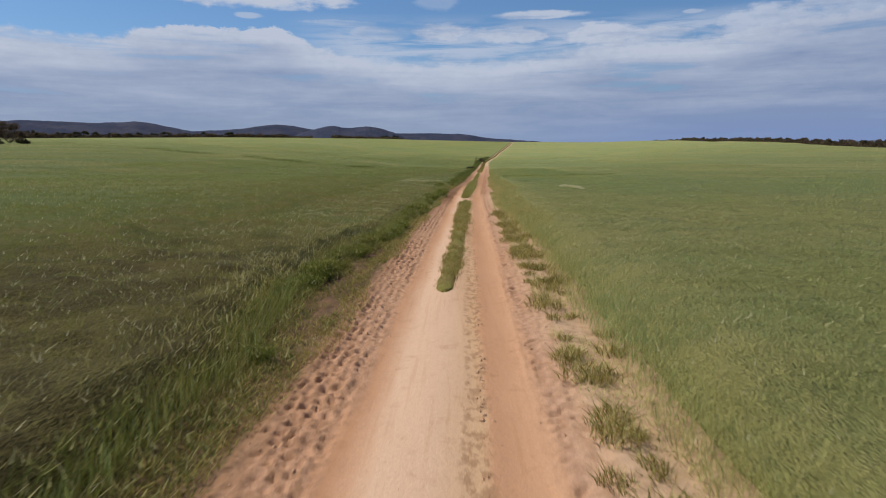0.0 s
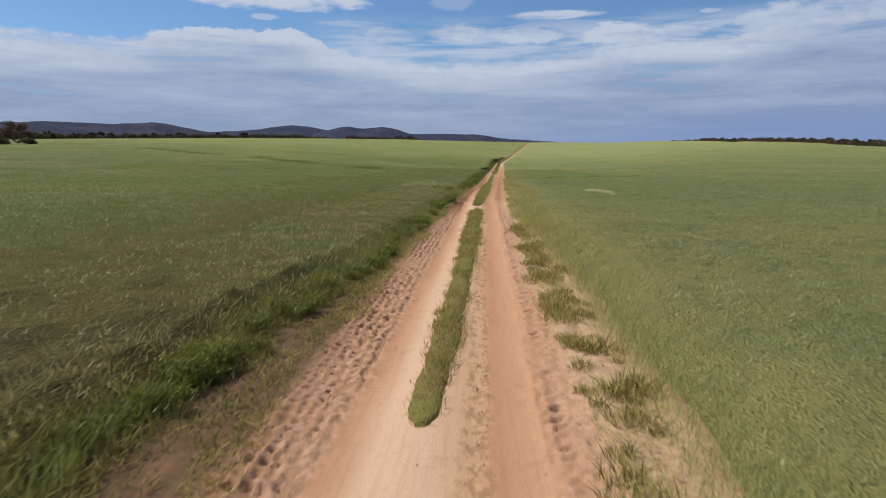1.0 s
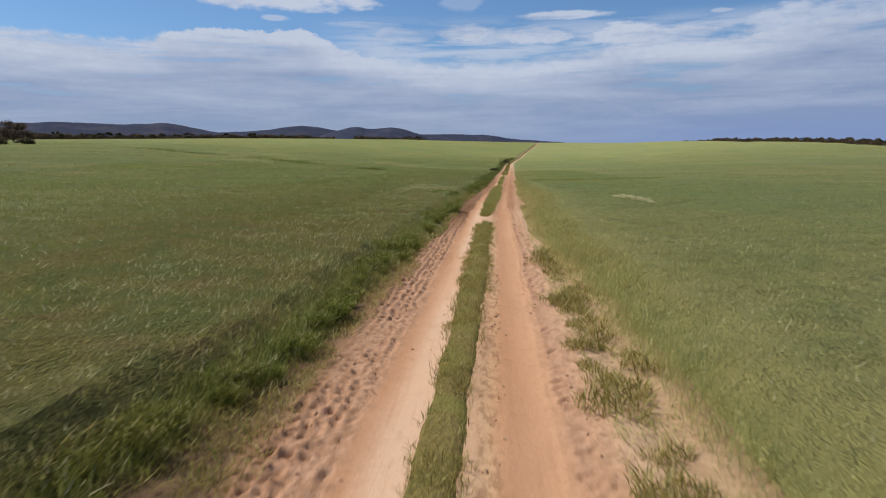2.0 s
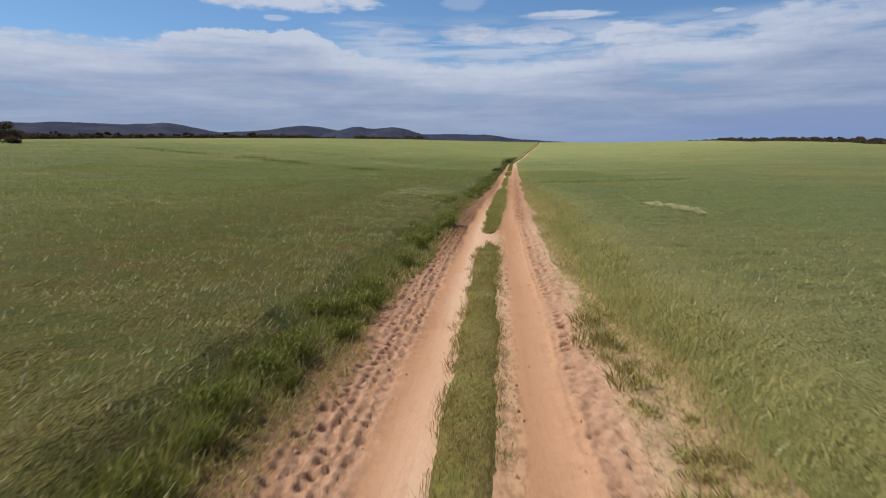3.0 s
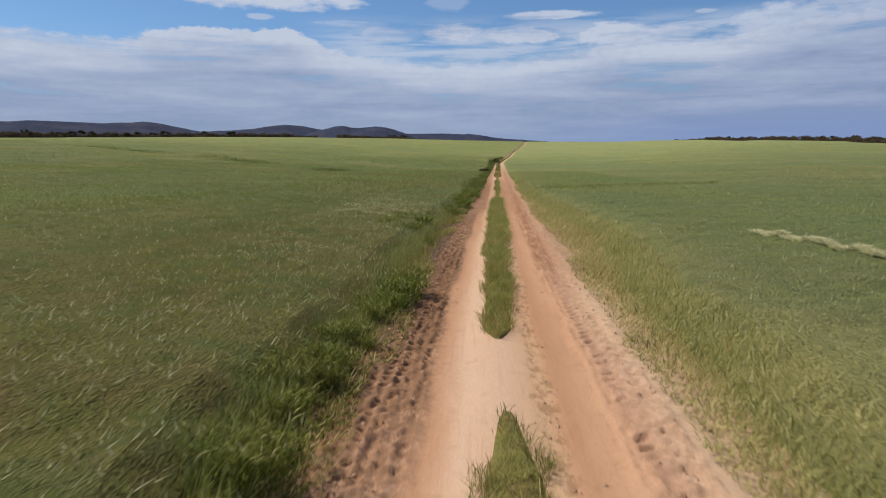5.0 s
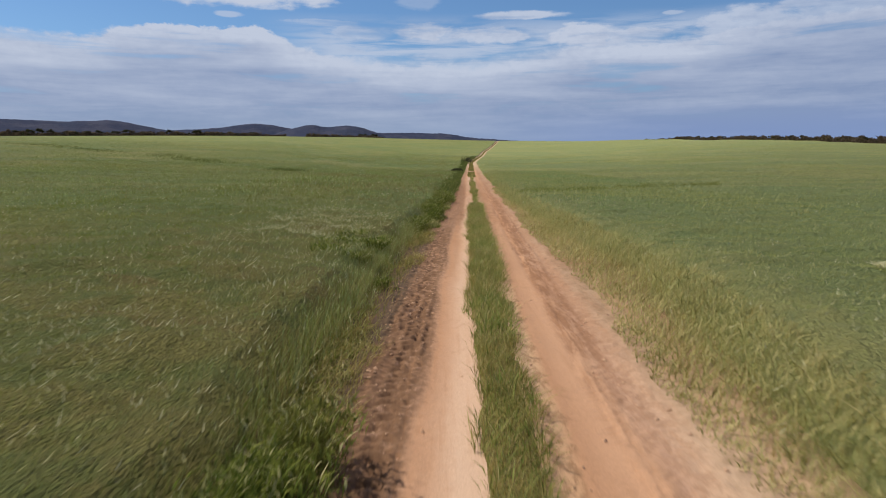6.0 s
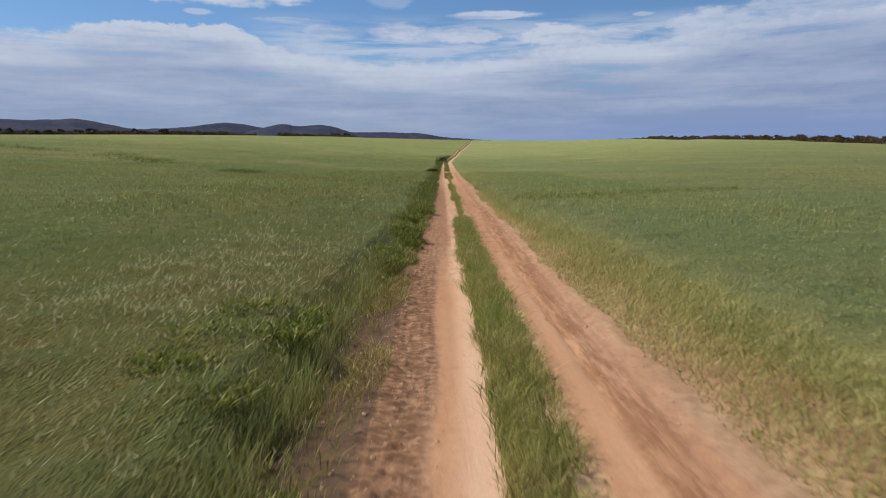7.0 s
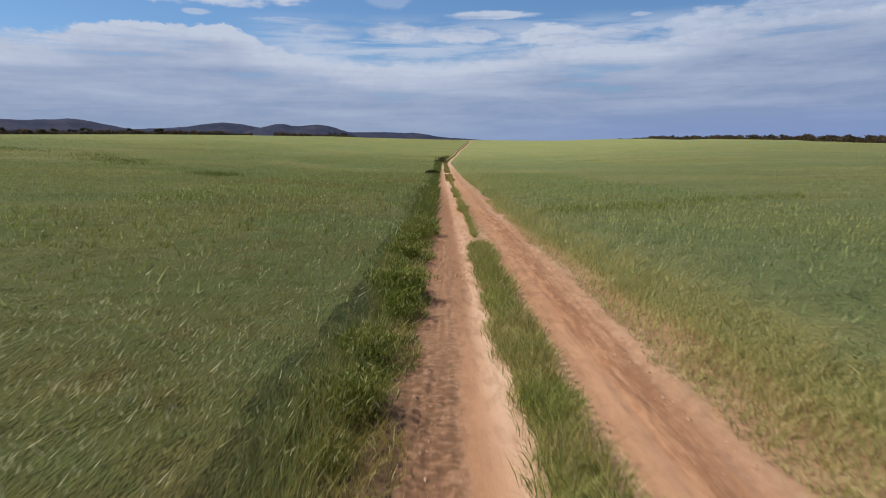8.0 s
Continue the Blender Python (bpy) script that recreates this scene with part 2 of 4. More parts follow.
def finish(n, color, rough=0.9, bump=None, strength=0.3, dist=0.02, spec=0.2, translucent=None):
    ins = {"Base Color": color, "Roughness": rough, "Specular IOR Level": spec}
    b = n.add("ShaderNodeBsdfPrincipled", ins)
    if bump is not None:
        n.put(b.inputs["Normal"], n.add("ShaderNodeBump", {"Height": bump, "Strength": strength, "Distance": dist}).outputs[0])
    o = n.add("ShaderNodeOutputMaterial")
    s = b.outputs[0]
    if translucent is not None:
        tr = n.add("ShaderNodeBsdfTranslucent", {"Color": translucent})
        s = n.add("ShaderNodeMixShader", {0: 0.42, 1: s, 2: tr}).outputs[0]
    n.t.links.new(s, o.inputs[0])


def ground_material():
    m, n = material("track_dirt")
    pos = n.add("ShaderNodeNewGeometry").outputs["Position"]
    lat = n.add("ShaderNodeAttribute", attribute_name="lat").outputs["Fac"]
    long_ = n.stretch(pos, 1.0, 0.16, 1.0)
    w1 = n.noise(long_, 1.6, 4)
    w2 = n.noise(pos, 9.0, 4, 0.65)
    l = n.math("ADD", lat, n.math("MULTIPLY", n.math("SUBTRACT", w1, 0.5), 0.34))
    l = n.math("ADD", l, n.math("MULTIPLY", n.math("SUBTRACT", w2, 0.5), 0.16))
    f = n.add("ShaderNodeMapRange", {"Value": l, "From Min": -4.0, "From Max": 4.0}).outputs[0]
    p = lambda v: (v + 4) / 8
    # soil: dark humus on the left, with the crop's shade put into its colour
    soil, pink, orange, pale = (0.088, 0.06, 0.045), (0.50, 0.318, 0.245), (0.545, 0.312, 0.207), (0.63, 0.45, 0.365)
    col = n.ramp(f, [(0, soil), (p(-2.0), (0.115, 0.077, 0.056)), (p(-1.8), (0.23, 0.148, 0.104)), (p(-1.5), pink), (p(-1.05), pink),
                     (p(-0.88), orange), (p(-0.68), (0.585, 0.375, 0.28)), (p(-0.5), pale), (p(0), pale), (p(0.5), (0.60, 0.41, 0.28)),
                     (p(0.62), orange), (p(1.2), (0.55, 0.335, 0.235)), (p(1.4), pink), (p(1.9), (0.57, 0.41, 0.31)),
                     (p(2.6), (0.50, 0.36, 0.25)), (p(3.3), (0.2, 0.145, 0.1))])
    big = n.noise(long_, 0.35, 3)
    col = n.mix(n.math("MULTIPLY", n.math("MULTIPLY", n.step(big, 0.42, 0.68), n.step(n.math("ABSOLUTE", l), 1.9, 1.5)), 0.4), col, (0.47, 0.235, 0.13))
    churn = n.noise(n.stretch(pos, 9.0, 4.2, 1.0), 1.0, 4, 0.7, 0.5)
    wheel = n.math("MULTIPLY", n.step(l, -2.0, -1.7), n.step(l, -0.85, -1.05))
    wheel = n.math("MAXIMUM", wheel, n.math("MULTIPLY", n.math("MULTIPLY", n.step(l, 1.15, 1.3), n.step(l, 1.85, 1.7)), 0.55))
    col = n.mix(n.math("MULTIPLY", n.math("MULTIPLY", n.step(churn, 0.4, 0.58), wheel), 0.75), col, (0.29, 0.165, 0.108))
    along = n.add("ShaderNodeSeparateXYZ", {0: pos}).outputs[1]
    edge = n.math("MAXIMUM", n.math("MULTIPLY", n.step(along, 48.0, 62.0), n.step(lat, 0.95, 1.15)), n.math("MULTIPLY", n.math("MULTIPLY", n.step(along, 72.0, 90.0), n.step(along, 150.0, 110.0)), 0.7))
    red = n.math("MULTIPLY", edge, n.step(n.noise(long_, 0.9, 4, 0.65), 0.25, 0.62))
    col = n.mix(n.math("MULTIPLY", red, 0.7), col, (0.37, 0.2, 0.13))
    band = n.math("MULTIPLY", n.math("MULTIPLY", n.step(along, 50.0, 58.0), n.step(l, 0.98, 1.16)), n.step(l, 1.62, 1.42))
    band = n.math("MULTIPLY", band, n.math("MULTIPLY", n.step(n.noise(n.stretch(pos, 7.0, 0.7, 1.0), 1.0, 4, 0.7), 0.36, 0.6), n.step(along, 130.0, 100.0)))
    col = n.mix(n.math("MULTIPLY", band, 0.8), col, (0.235, 0.115, 0.07))
    damp = n.math("MULTIPLY", n.math("MULTIPLY", n.step(along, 38.0, 52.0), n.step(l, -1.2, -1.42)), n.step(churn, 0.22, 0.5))
    wide = n.math("MULTIPLY", n.math("MULTIPLY", n.step(along, 40.0, 47.0), n.step(along, 63.0, 56.0)), n.math("MULTIPLY", n.step(l, -0.86, -1.02), n.step(churn, 0.25, 0.5)))
    damp = n.math("MAXIMUM", wide, n.math("MULTIPLY", damp, n.step(along, 180.0, 110.0)))
    damp = n.math("MULTIPLY", damp, n.math("SUBTRACT", 1.0, n.math("MULTIPLY", n.step(along, 57.0, 63.0), n.step(l, -1.85, -1.6))))
    col = n.mix(n.math("MULTIPLY", damp, 0.8), col, (0.21, 0.115, 0.074))
    # wet churned tread; shade of crop and weeds painted in along the bank foot
    wet_or_shaded = n.math("MULTIPLY", n.math("MULTIPLY", n.step(along, 45.0, 51.0), n.step(along, 79.0, 71.0)), n.step(l, -0.92, -1.08))
    rung = n.noise(n.stretch(pos, 4.5, 11.0, 1.0), 1.0, 4, 0.65, 0.3)
    lump = n.math("MAXIMUM", n.step(rung, 0.42, 0.54), n.step(l, -1.6, -1.85))
    wet_or_shaded = n.math("MULTIPLY", wet_or_shaded, n.math("ADD", 0.3, n.math("MULTIPLY", lump, 0.66)))
    col = n.mix(wet_or_shaded, col, n.mix(n.step(l, -1.75, -1.55), (0.07, 0.052, 0.043), (0.15, 0.082, 0.054)))
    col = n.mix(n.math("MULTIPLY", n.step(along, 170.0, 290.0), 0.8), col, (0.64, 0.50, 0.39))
    # red-brown left rut, with the tall weeds' shadow put into the colour
    worn_or_shaded = n.math("MULTIPLY", n.math("MULTIPLY", n.step(along, 71.0, 79.0), n.step(along, 130.0, 105.0)), n.step(l, -0.55, -0.85))
    col = n.mix(n.math("MULTIPLY", worn_or_shaded, 0.65), col, (0.26, 0.145, 0.1))
    # churned soil right of the strip, clod shadows painted into it
    churn_shade = n.math("MULTIPLY", n.math("MULTIPLY", n.step(l, 0.28, 0.38), n.step(l, 0.66, 0.56)), n.step(n.noise(n.stretch(pos, 8.0, 3.5, 1.0), 1.0, 4, 0.7), 0.46, 0.58))
    col = n.mix(n.math("MULTIPLY", churn_shade, 0.6), col, (0.26, 0.145, 0.085))
    litter = n.math("MULTIPLY", n.step(l, 1.7, 2.0), n.step(n.noise(pos, 5.0, 5, 0.7, 0.5), 0.42, 0.62))
    col = n.mix(n.math("MULTIPLY", litter, 0.4), col, (0.25, 0.17, 0.095))
    rough = n.math("MULTIPLY", n.math("MULTIPLY", n.step(along, 64.0, 80.0), n.step(along, 170.0, 120.0)), n.step(n.noise(n.stretch(pos, 4.5, 1.3, 1.0), 1.0, 5, 0.7, 0.4), 0.47, 0.6))
    col = n.mix(n.math("MULTIPLY", rough, 0.45), col, (0.24, 0.125, 0.08))
    grain = n.noise(pos, 55.0, 5, 0.7)
    col = n.mix(n.step(grain, 0.3, 0.75), n.mix(0.3, col, (0.13, 0.08, 0.05)), n.mix(0.06, col, (0.7, 0.5, 0.36)))
    blot = n.noise(pos, 3.2, 5, 0.7, 0.4)
    col = n.mix(n.math("MULTIPLY", n.step(blot, 0.55, 0.72), 0.28), col, (0.28, 0.155, 0.09))
    sx = n.noise(n.stretch(pos, 14.0, 0.5, 1.0), 1.0, 3)
    col = n.mix(n.math("MULTIPLY", n.step(sx, 0.5, 0.72), 0.22), col, (0.36, 0.19, 0.11))
    bump = n.math("ADD", n.math("MULTIPLY", w2, 0.8), n.math("MULTIPLY", grain, 0.35))
    finish(n, col, 0.95, bump, 0.55, 0.03, 0.1)
    return m


def clod_material():
    m, n = material("clods")
    pos = n.add("ShaderNodeNewGeometry")
    g = n.noise(pos.outputs["Position"], 40.0, 4, 0.7)
    c = n.mix(pos.outputs["Random Per Island"], (0.46, 0.29, 0.205), (0.56, 0.37, 0.27))
    c = n.mix(n.step(g, 0.35, 0.7), n.mix(0.25, c, (0.2, 0.12, 0.075)), c)
    finish(n, c, 0.95, g, 0.6, 0.02, 0.1)
    return m


def blade_material(name, stops, dry, dry_amount, patch=0.25, cool=0.0):
    """Leaves: each blade its own green; tan and blue-green patches across the field."""
    m, n = material(name)
    geo = n.add("ShaderNodeNewGeometry")
    rnd = geo.outputs["Random Per Island"]
    pos = geo.outputs["Position"]
    c = n.ramp(rnd, stops)
    pt = n.noise(pos, patch, 4, 0.6, 0.4)
    far = n.noise(n.stretch(pos, 0.02, 0.045, 1), 1.0, 4, 0.6)
    teal = n.noise(n.stretch(pos, 0.07, 0.05, 1), 1.3, 4, 0.6, 0.3)
    c = n.mix(n.math("MULTIPLY", n.step(teal, 0.5, 0.62), cool), c, n.mix(1.0, c, (0.74, 0.96, 1.1), "MULTIPLY"))
    d = n.math("ADD", n.math("MULTIPLY", n.step(pt, 0.45, 0.68), dry_amount),
               n.math("MULTIPLY", n.step(far, 0.45, 0.7), dry_amount * 0.5), clamp=True)
    c = n.mix(d, c, n.mix(rnd, dry, tuple(v * 0.7 for v in dry)))
    clump = n.noise(pos, 1.7, 4, 0.65, 0.4)
    c = n.mix(n.math("MULTIPLY", n.step(clump, 0.5, 0.66), 0.4), c, n.mix(1.0, c, (0.55, 0.58, 0.6), "MULTIPLY"))
    t = n.mix(0.3, c, (0.25, 0.31, 0.07))
    finish(n, c, 0.7, spec=0.1, translucent=t)
    return m


def canopy_material(name, tone):
    m, n = material(name)
    geo = n.add("ShaderNodeNewGeometry")
    pos = geo.outputs["Position"]
    a = n.noise(pos, 7.0, 4, 0.7)
    b = n.noise(pos, 0.25, 4, 0.6, 0.4)
    far = n.noise(n.stretch(pos, 0.012, 0.035, 1), 1.0, 5, 0.6, 0.3)
    teal = n.noise(n.stretch(pos, 0.009, 0.014, 1), 1.0, 5, 0.6, 0.3)
    rows = n.noise(n.stretch(pos, 0.03, 0.2, 1), 1.0, 6, 0.66, 0.4)
    mid = n.noise(pos, 0.9, 5, 0.7)
    c = n.mix(n.step(a, 0.3, 0.7), (0.14, 0.178, 0.064), (0.265, 0.31, 0.128))
    c = n.mix(n.math("MULTIPLY", n.step(b, 0.42, 0.7), 0.3), c, (0.25, 0.25, 0.1))
    c = n.mix(n.math("MULTIPLY", n.step(teal, 0.44, 0.56), 0.75), c, (0.15, 0.225, 0.118))
    c = n.mix(n.math("MULTIPLY", n.step(far, 0.46, 0.62), 0.6), c, (0.285, 0.285, 0.145))
    c = n.mix(n.math("MULTIPLY", n.step(rows, 0.56, 0.66), 0.55), c, (0.115, 0.155, 0.06))
    c = n.mix(n.math("MULTIPLY", n.step(mid, 0.55, 0.7), 0.3), c, (0.13, 0.15, 0.055))
    bands = n.noise(n.stretch(pos, 0.011, 0.03, 1), 1.0, 5, 0.65, 0.6)
    c = n.mix(n.math("MULTIPLY", n.step(bands, 0.5, 0.62), 0.5), c, (0.165, 0.215, 0.1))
    pale = n.noise(n.stretch(pos, 0.008, 0.022, 1), 1.7, 4, 0.6, 0.5)
    c = n.mix(n.math("MULTIPLY", n.step(pale, 0.53, 0.68), 0.45), c, (0.34, 0.32, 0.165))
    # dark gaps between plants: their shade is put into the canopy's colour
    tuft = n.noise(pos, 2.3, 4, 0.65, 0.4)
    c = n.mix(n.math("MULTIPLY", n.step(tuft, 0.5, 0.64), 0.5), c, (0.105, 0.135, 0.05))
    s1, s2 = n.noise(n.stretch(pos, 1, 1, 0.2), 22.0, 4, 0.7), n.noise(pos, 0.8, 4, 0.6, 0.3)
    stems = n.mix(n.step(s1, 0.3, 0.7), (0.13, 0.13, 0.05), (0.27, 0.262, 0.115))
    stems = n.mix(n.math("MULTIPLY", n.step(s2, 0.42, 0.62), 0.75), stems, (0.13, 0.175, 0.068))
    bare = n.noise(pos, 0.55, 5, 0.65, 0.5)
    stems = n.mix(n.math("MULTIPLY", n.step(bare, 0.5, 0.66), 0.5), stems, n.mix(n.step(s1, 0.35, 0.65), (0.16, 0.105, 0.058), (0.27, 0.2, 0.11)))
    inner = n.add("ShaderNodeAttribute", attribute_name="inner").outputs["Fac"]
    c = n.mix(n.step(n.math("ADD", inner, n.math("MULTIPLY", n.math("SUBTRACT", mid, 0.5), 0.8)), 0.2, 0.8), c, stems)
    ripe = n.add("ShaderNodeAttribute", attribute_name="ripe").outputs["Fac"]
    c = n.mix(n.math("MULTIPLY", ripe, n.step(n.math("ADD", mid, n.math("MULTIPLY", b, 0.5)), 0.35, 0.95)), c, n.mix(n.step(s1, 0.3, 0.7), (0.30, 0.29, 0.125), (0.47, 0.455, 0.215)))
    # darker canopy colour, painted for the dark gaps between thinned stalks
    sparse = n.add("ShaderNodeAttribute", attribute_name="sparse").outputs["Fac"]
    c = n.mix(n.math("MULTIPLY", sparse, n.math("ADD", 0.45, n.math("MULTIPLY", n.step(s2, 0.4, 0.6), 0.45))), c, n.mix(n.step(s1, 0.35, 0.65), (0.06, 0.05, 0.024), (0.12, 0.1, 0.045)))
    c = n.mix(1.0, c, tone, "MULTIPLY")
    finish(n, c, 0.8, n.math("ADD", a, n.math("ADD", n.noise(pos, 30.0, 3), n.math("MULTIPLY", mid, 3.0))), 1.0, 0.24, 0.15)
    return m


def mat_material():
    """The short matted sward of the strip."""
    m, n = material("matted_sward")
    pos = n.add("ShaderNodeNewGeometry").outputs["Position"]
    a, b = n.noise(pos, 30.0, 4, 0.7), n.noise(pos, 1.1, 3)
    c = n.mix(n.step(a, 0.3, 0.7), (0.11, 0.09, 0.04), (0.29, 0.245, 0.095))
    c = n.mix(n.math("MULTIPLY", n.step(b, 0.45, 0.65), 0.5), c, (0.20, 0.22, 0.06))
    finish(n, c, 0.9, a, 1.0, 0.04, 0.1)
    return m


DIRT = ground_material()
SWARD = mat_material()
CLODS = clod_material()
CROP = blade_material("crop_leaf", [(0.0, (0.155, 0.19, 0.045)), (0.45, (0.22, 0.255, 0.065)), (0.86, (0.30, 0.335, 0.093)),
                                    (1.0, (0.22, 0.25, 0.095))], (0.26, 0.205, 0.085), 0.4, 0.35, 0.6)
CROP_R_MAT = blade_material("crop_leaf_grey", [(0.0, (0.23, 0.285, 0.11)), (0.4, (0.38, 0.425, 0.175)), (0.8, (0.47, 0.50, 0.21)),
                                               (1.0, (0.56, 0.54, 0.26))], (0.50, 0.43, 0.19), 0.25, 0.3, 0.7)
DRY_LEAF = blade_material("crop_leaf_dry", [(0.0, (0.19, 0.165, 0.07)), (0.5, (0.29, 0.245, 0.11)), (1.0, (0.43, 0.37, 0.19))], (0.31, 0.25, 0.125), 0.3)
STRAW = blade_material("crop_leaf_straw", [(0.0, (0.38, 0.38, 0.16)), (0.5, (0.51, 0.485, 0.225)), (1.0, (0.65, 0.59, 0.31))], (0.54, 0.46, 0.23), 0.3)
TEAL = blade_material("crop_leaf_blue_green", [(0.0, (0.24, 0.33, 0.14)), (0.5, (0.36, 0.45, 0.2)), (1.0, (0.52, 0.57, 0.28))], (0.40, 0.36, 0.13), 0.2)
EARS = blade_material("crop_ear", [(0.0, (0.30, 0.31, 0.14)), (0.6, (0.45, 0.44, 0.22)), (1.0, (0.66, 0.62, 0.38))], (0.6, 0.49, 0.22), 0.3)
DARK_LEAF = blade_material("dark_leaf", [(0.0, (0.07, 0.098, 0.028)), (1.0, (0.19, 0.225, 0.08))], (0.15, 0.14, 0.05), 0.3, 0.6)
WEED = blade_material("weed_leaf", [(0.0, (0.045, 0.072, 0.013)), (0.5, (0.10, 0.145, 0.025)), (1.0, (0.30, 0.33, 0.08))],
                      (0.25, 0.20, 0.075), 0.4, 0.6)
STRIP = blade_material("strip_grass", [(0.0, (0.13, 0.135, 0.045)), (0.5, (0.245, 0.24, 0.085)), (1.0, (0.43, 0.37, 0.17))],
                       (0.50, 0.39, 0.15), 0.75, 1.6)
STRIP_WEED = blade_material("strip_weed", [(0.0, (0.10, 0.15, 0.035)), (0.5, (0.23, 0.29, 0.075)), (1.0, (0.42, 0.46, 0.16))], (0.4, 0.36, 0.15), 0.3, 1.6)
TUFT = blade_material("tuft_grass", [(0.0, (0.19, 0.15, 0.05)), (0.5, (0.30, 0.25, 0.085)), (1.0, (0.46, 0.36, 0.15))],
                      (0.36, 0.26, 0.12), 0.4, 0.9)
DRY = blade_material("dry_grass", [(0.0, (0.34, 0.33, 0.14)), (0.5, (0.5, 0.455, 0.21)), (1.0, (0.68, 0.60, 0.34))],
                     (0.56, 0.46, 0.24), 0.4, 0.7)
PALE = blade_material("bleached_straw", [(0.0, (0.58, 0.56, 0.36)), (1.0, (0.84, 0.81, 0.60))], (0.68, 0.62, 0.46), 0.2, 0.7)
CANOPY_L = canopy_material("crop_mass_olive", (1.1, 1.06, 0.88))
CANOPY_R = canopy_material("crop_mass_grey", (1.2, 1.19, 1.1))


# ---- ground: one sheet to the horizon ----
def axis(*spans):
    """Coordinates in spans of (from, to, step)."""
    out = []
    for a, b, s in spans:
        out.append(np.linspace(a, b, max(2, int(round((b - a) / s)) + 1))[:-1])
    return np.append(np.concatenate(out), spans[-1][1])


def build_ground():
    half = axis((3.3, 8, 0.6), (8, 40, 4), (40, 200, 16), (200, 1000, 40), (1000, 4800, 380))
    ls = np.concatenate([-half[::-1], axis((-3.3, 3.3, 0.3))[1:-1], half])
    ys = axis((-4800, -600, 420), (-600, -20, 30), (-20, 2, 1.5), (2, 130, 1.0), (130, 320, 3), (320, 1100, 20), (1100, 4800, 300))
    Y, L = np.meshgrid(ys, ls, indexing="ij")
    X = L + xc(ys)[:, None]
    bed = np.clip((3.25 - np.abs(L)) * 3, 0, 1) * np.clip((Y + 14) / 2, 0, 1) * np.clip((325 - Y) / 8, 0, 1)
    Z = terrain(X, Y) + track_relief(L, Y) - 0.3 * bed               # hollowed below the track
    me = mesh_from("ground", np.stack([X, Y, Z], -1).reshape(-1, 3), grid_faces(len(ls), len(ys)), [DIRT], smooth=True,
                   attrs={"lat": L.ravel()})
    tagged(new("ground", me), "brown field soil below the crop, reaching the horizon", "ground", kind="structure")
    ls = axis((-3.3, -1.95, 0.1), (-1.95, -0.95, 0.025), (-0.95, 1.1, 0.1), (1.1, 1.9, 0.032), (1.9, 3.3, 0.1))
    ys = axis((-15, 5, 0.6), (5, 60, 0.036), (60, 74, 0.05), (74, 130, 0.22), (130, 330, 1.5))
    Y, L = np.meshgrid(ys, ls, indexing="ij")
    X = L + xc(ys)[:, None]
    Z = terrain(X, Y) + track_relief(L, Y) + 0.004
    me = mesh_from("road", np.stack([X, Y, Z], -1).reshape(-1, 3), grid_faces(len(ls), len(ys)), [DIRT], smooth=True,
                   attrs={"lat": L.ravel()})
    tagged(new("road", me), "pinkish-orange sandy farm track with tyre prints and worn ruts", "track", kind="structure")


build_ground()


def edge_wobble(y, seed):
    return (fbm(y / 3.0, y * 0 + seed, seed, 4) - 0.5) * 0.6


def crop_edge(side, y):
    """Inner edge of the crop on one side, from the centre line."""
    y = np.asarray(y, float)
    if side < 0:
        return np.interp(y, (0, 9, 13, 18, 23, 34, 50, 58, 70, 76, 130, 180), (-2.75, -2.8, -3.1, -3.1, -2.7, -2.45, -2.35, -2.5, -2.55, -2.3, -2.2, -2.1)) + edge_wobble(y, 41)
    wide = np.interp(y, (0, 15, 30, 45, 55, 62, 75, 90, 130, 180), (2.6, 2.8, 2.8, 2.5, 3.0, 3.7, 3.0, 2.4, 2.2, 2.1))
    return wide + edge_wobble(y, 43)


def canopy_height(l, y, side):
    d = np.abs(l) - np.abs(crop_edge(side, y))
    h = 0.50 * np.clip(d / (0.6 if side < 0 else 1.2), 0, 1) ** 0.8
    lumps = (fbm(l * 1.4, y * 1.4, 51, 3) - 0.5) * 0.32 + (fbm(l * 0.15, y * 0.15, 53, 2) - 0.5) * 0.18
    return np.where(d > 0, h + lumps * np.clip(d / 0.6, 0, 1), -0.15)


def blades(x, y, z, height, width, lean=0.25, bias=(0.0, 0.0), segs=2, rng=None):
    """Arrays of bent, tapering blades; two triangles each with segs=2, one with segs=1."""
    n = len(x)
    th = rng.uniform(0, 2 * np.pi, n)
    lx = (rng.normal(0, lean, n) + bias[0]) * height
    ly = (rng.normal(0, lean, n) + bias[1]) * height
    wx, wy = np.cos(th) * width / 2, np.sin(th) * width / 2
    if segs == 1:
        v = np.stack([np.stack([x - wx, y - wy, z], 1), np.stack([x + wx, y + wy, z], 1),
                      np.stack([x + lx, y + ly, z + height], 1)], 1)
        f = np.arange(n)[:, None] * 3 + np.array([[0, 1, 2]])
        return v.reshape(-1, 3), f
    k = 0.5
    v = np.stack([np.stack([x, y, z], 1), np.stack([x + lx * 0.3 + wx, y + ly * 0.3 + wy, z + height * k], 1),
                  np.stack([x + lx * 0.3 - wx, y + ly * 0.3 - wy, z + height * k], 1),
                  np.stack([x + lx, y + ly, z + height * (1 - 0.12 * rng.random(n))], 1)], 1)
    f = np.arange(n)[:, None, None] * 4 + np.array([[[0, 1, 2], [2, 1, 3]]])
    return v.reshape(-1, 3), f.reshape(-1, 3)


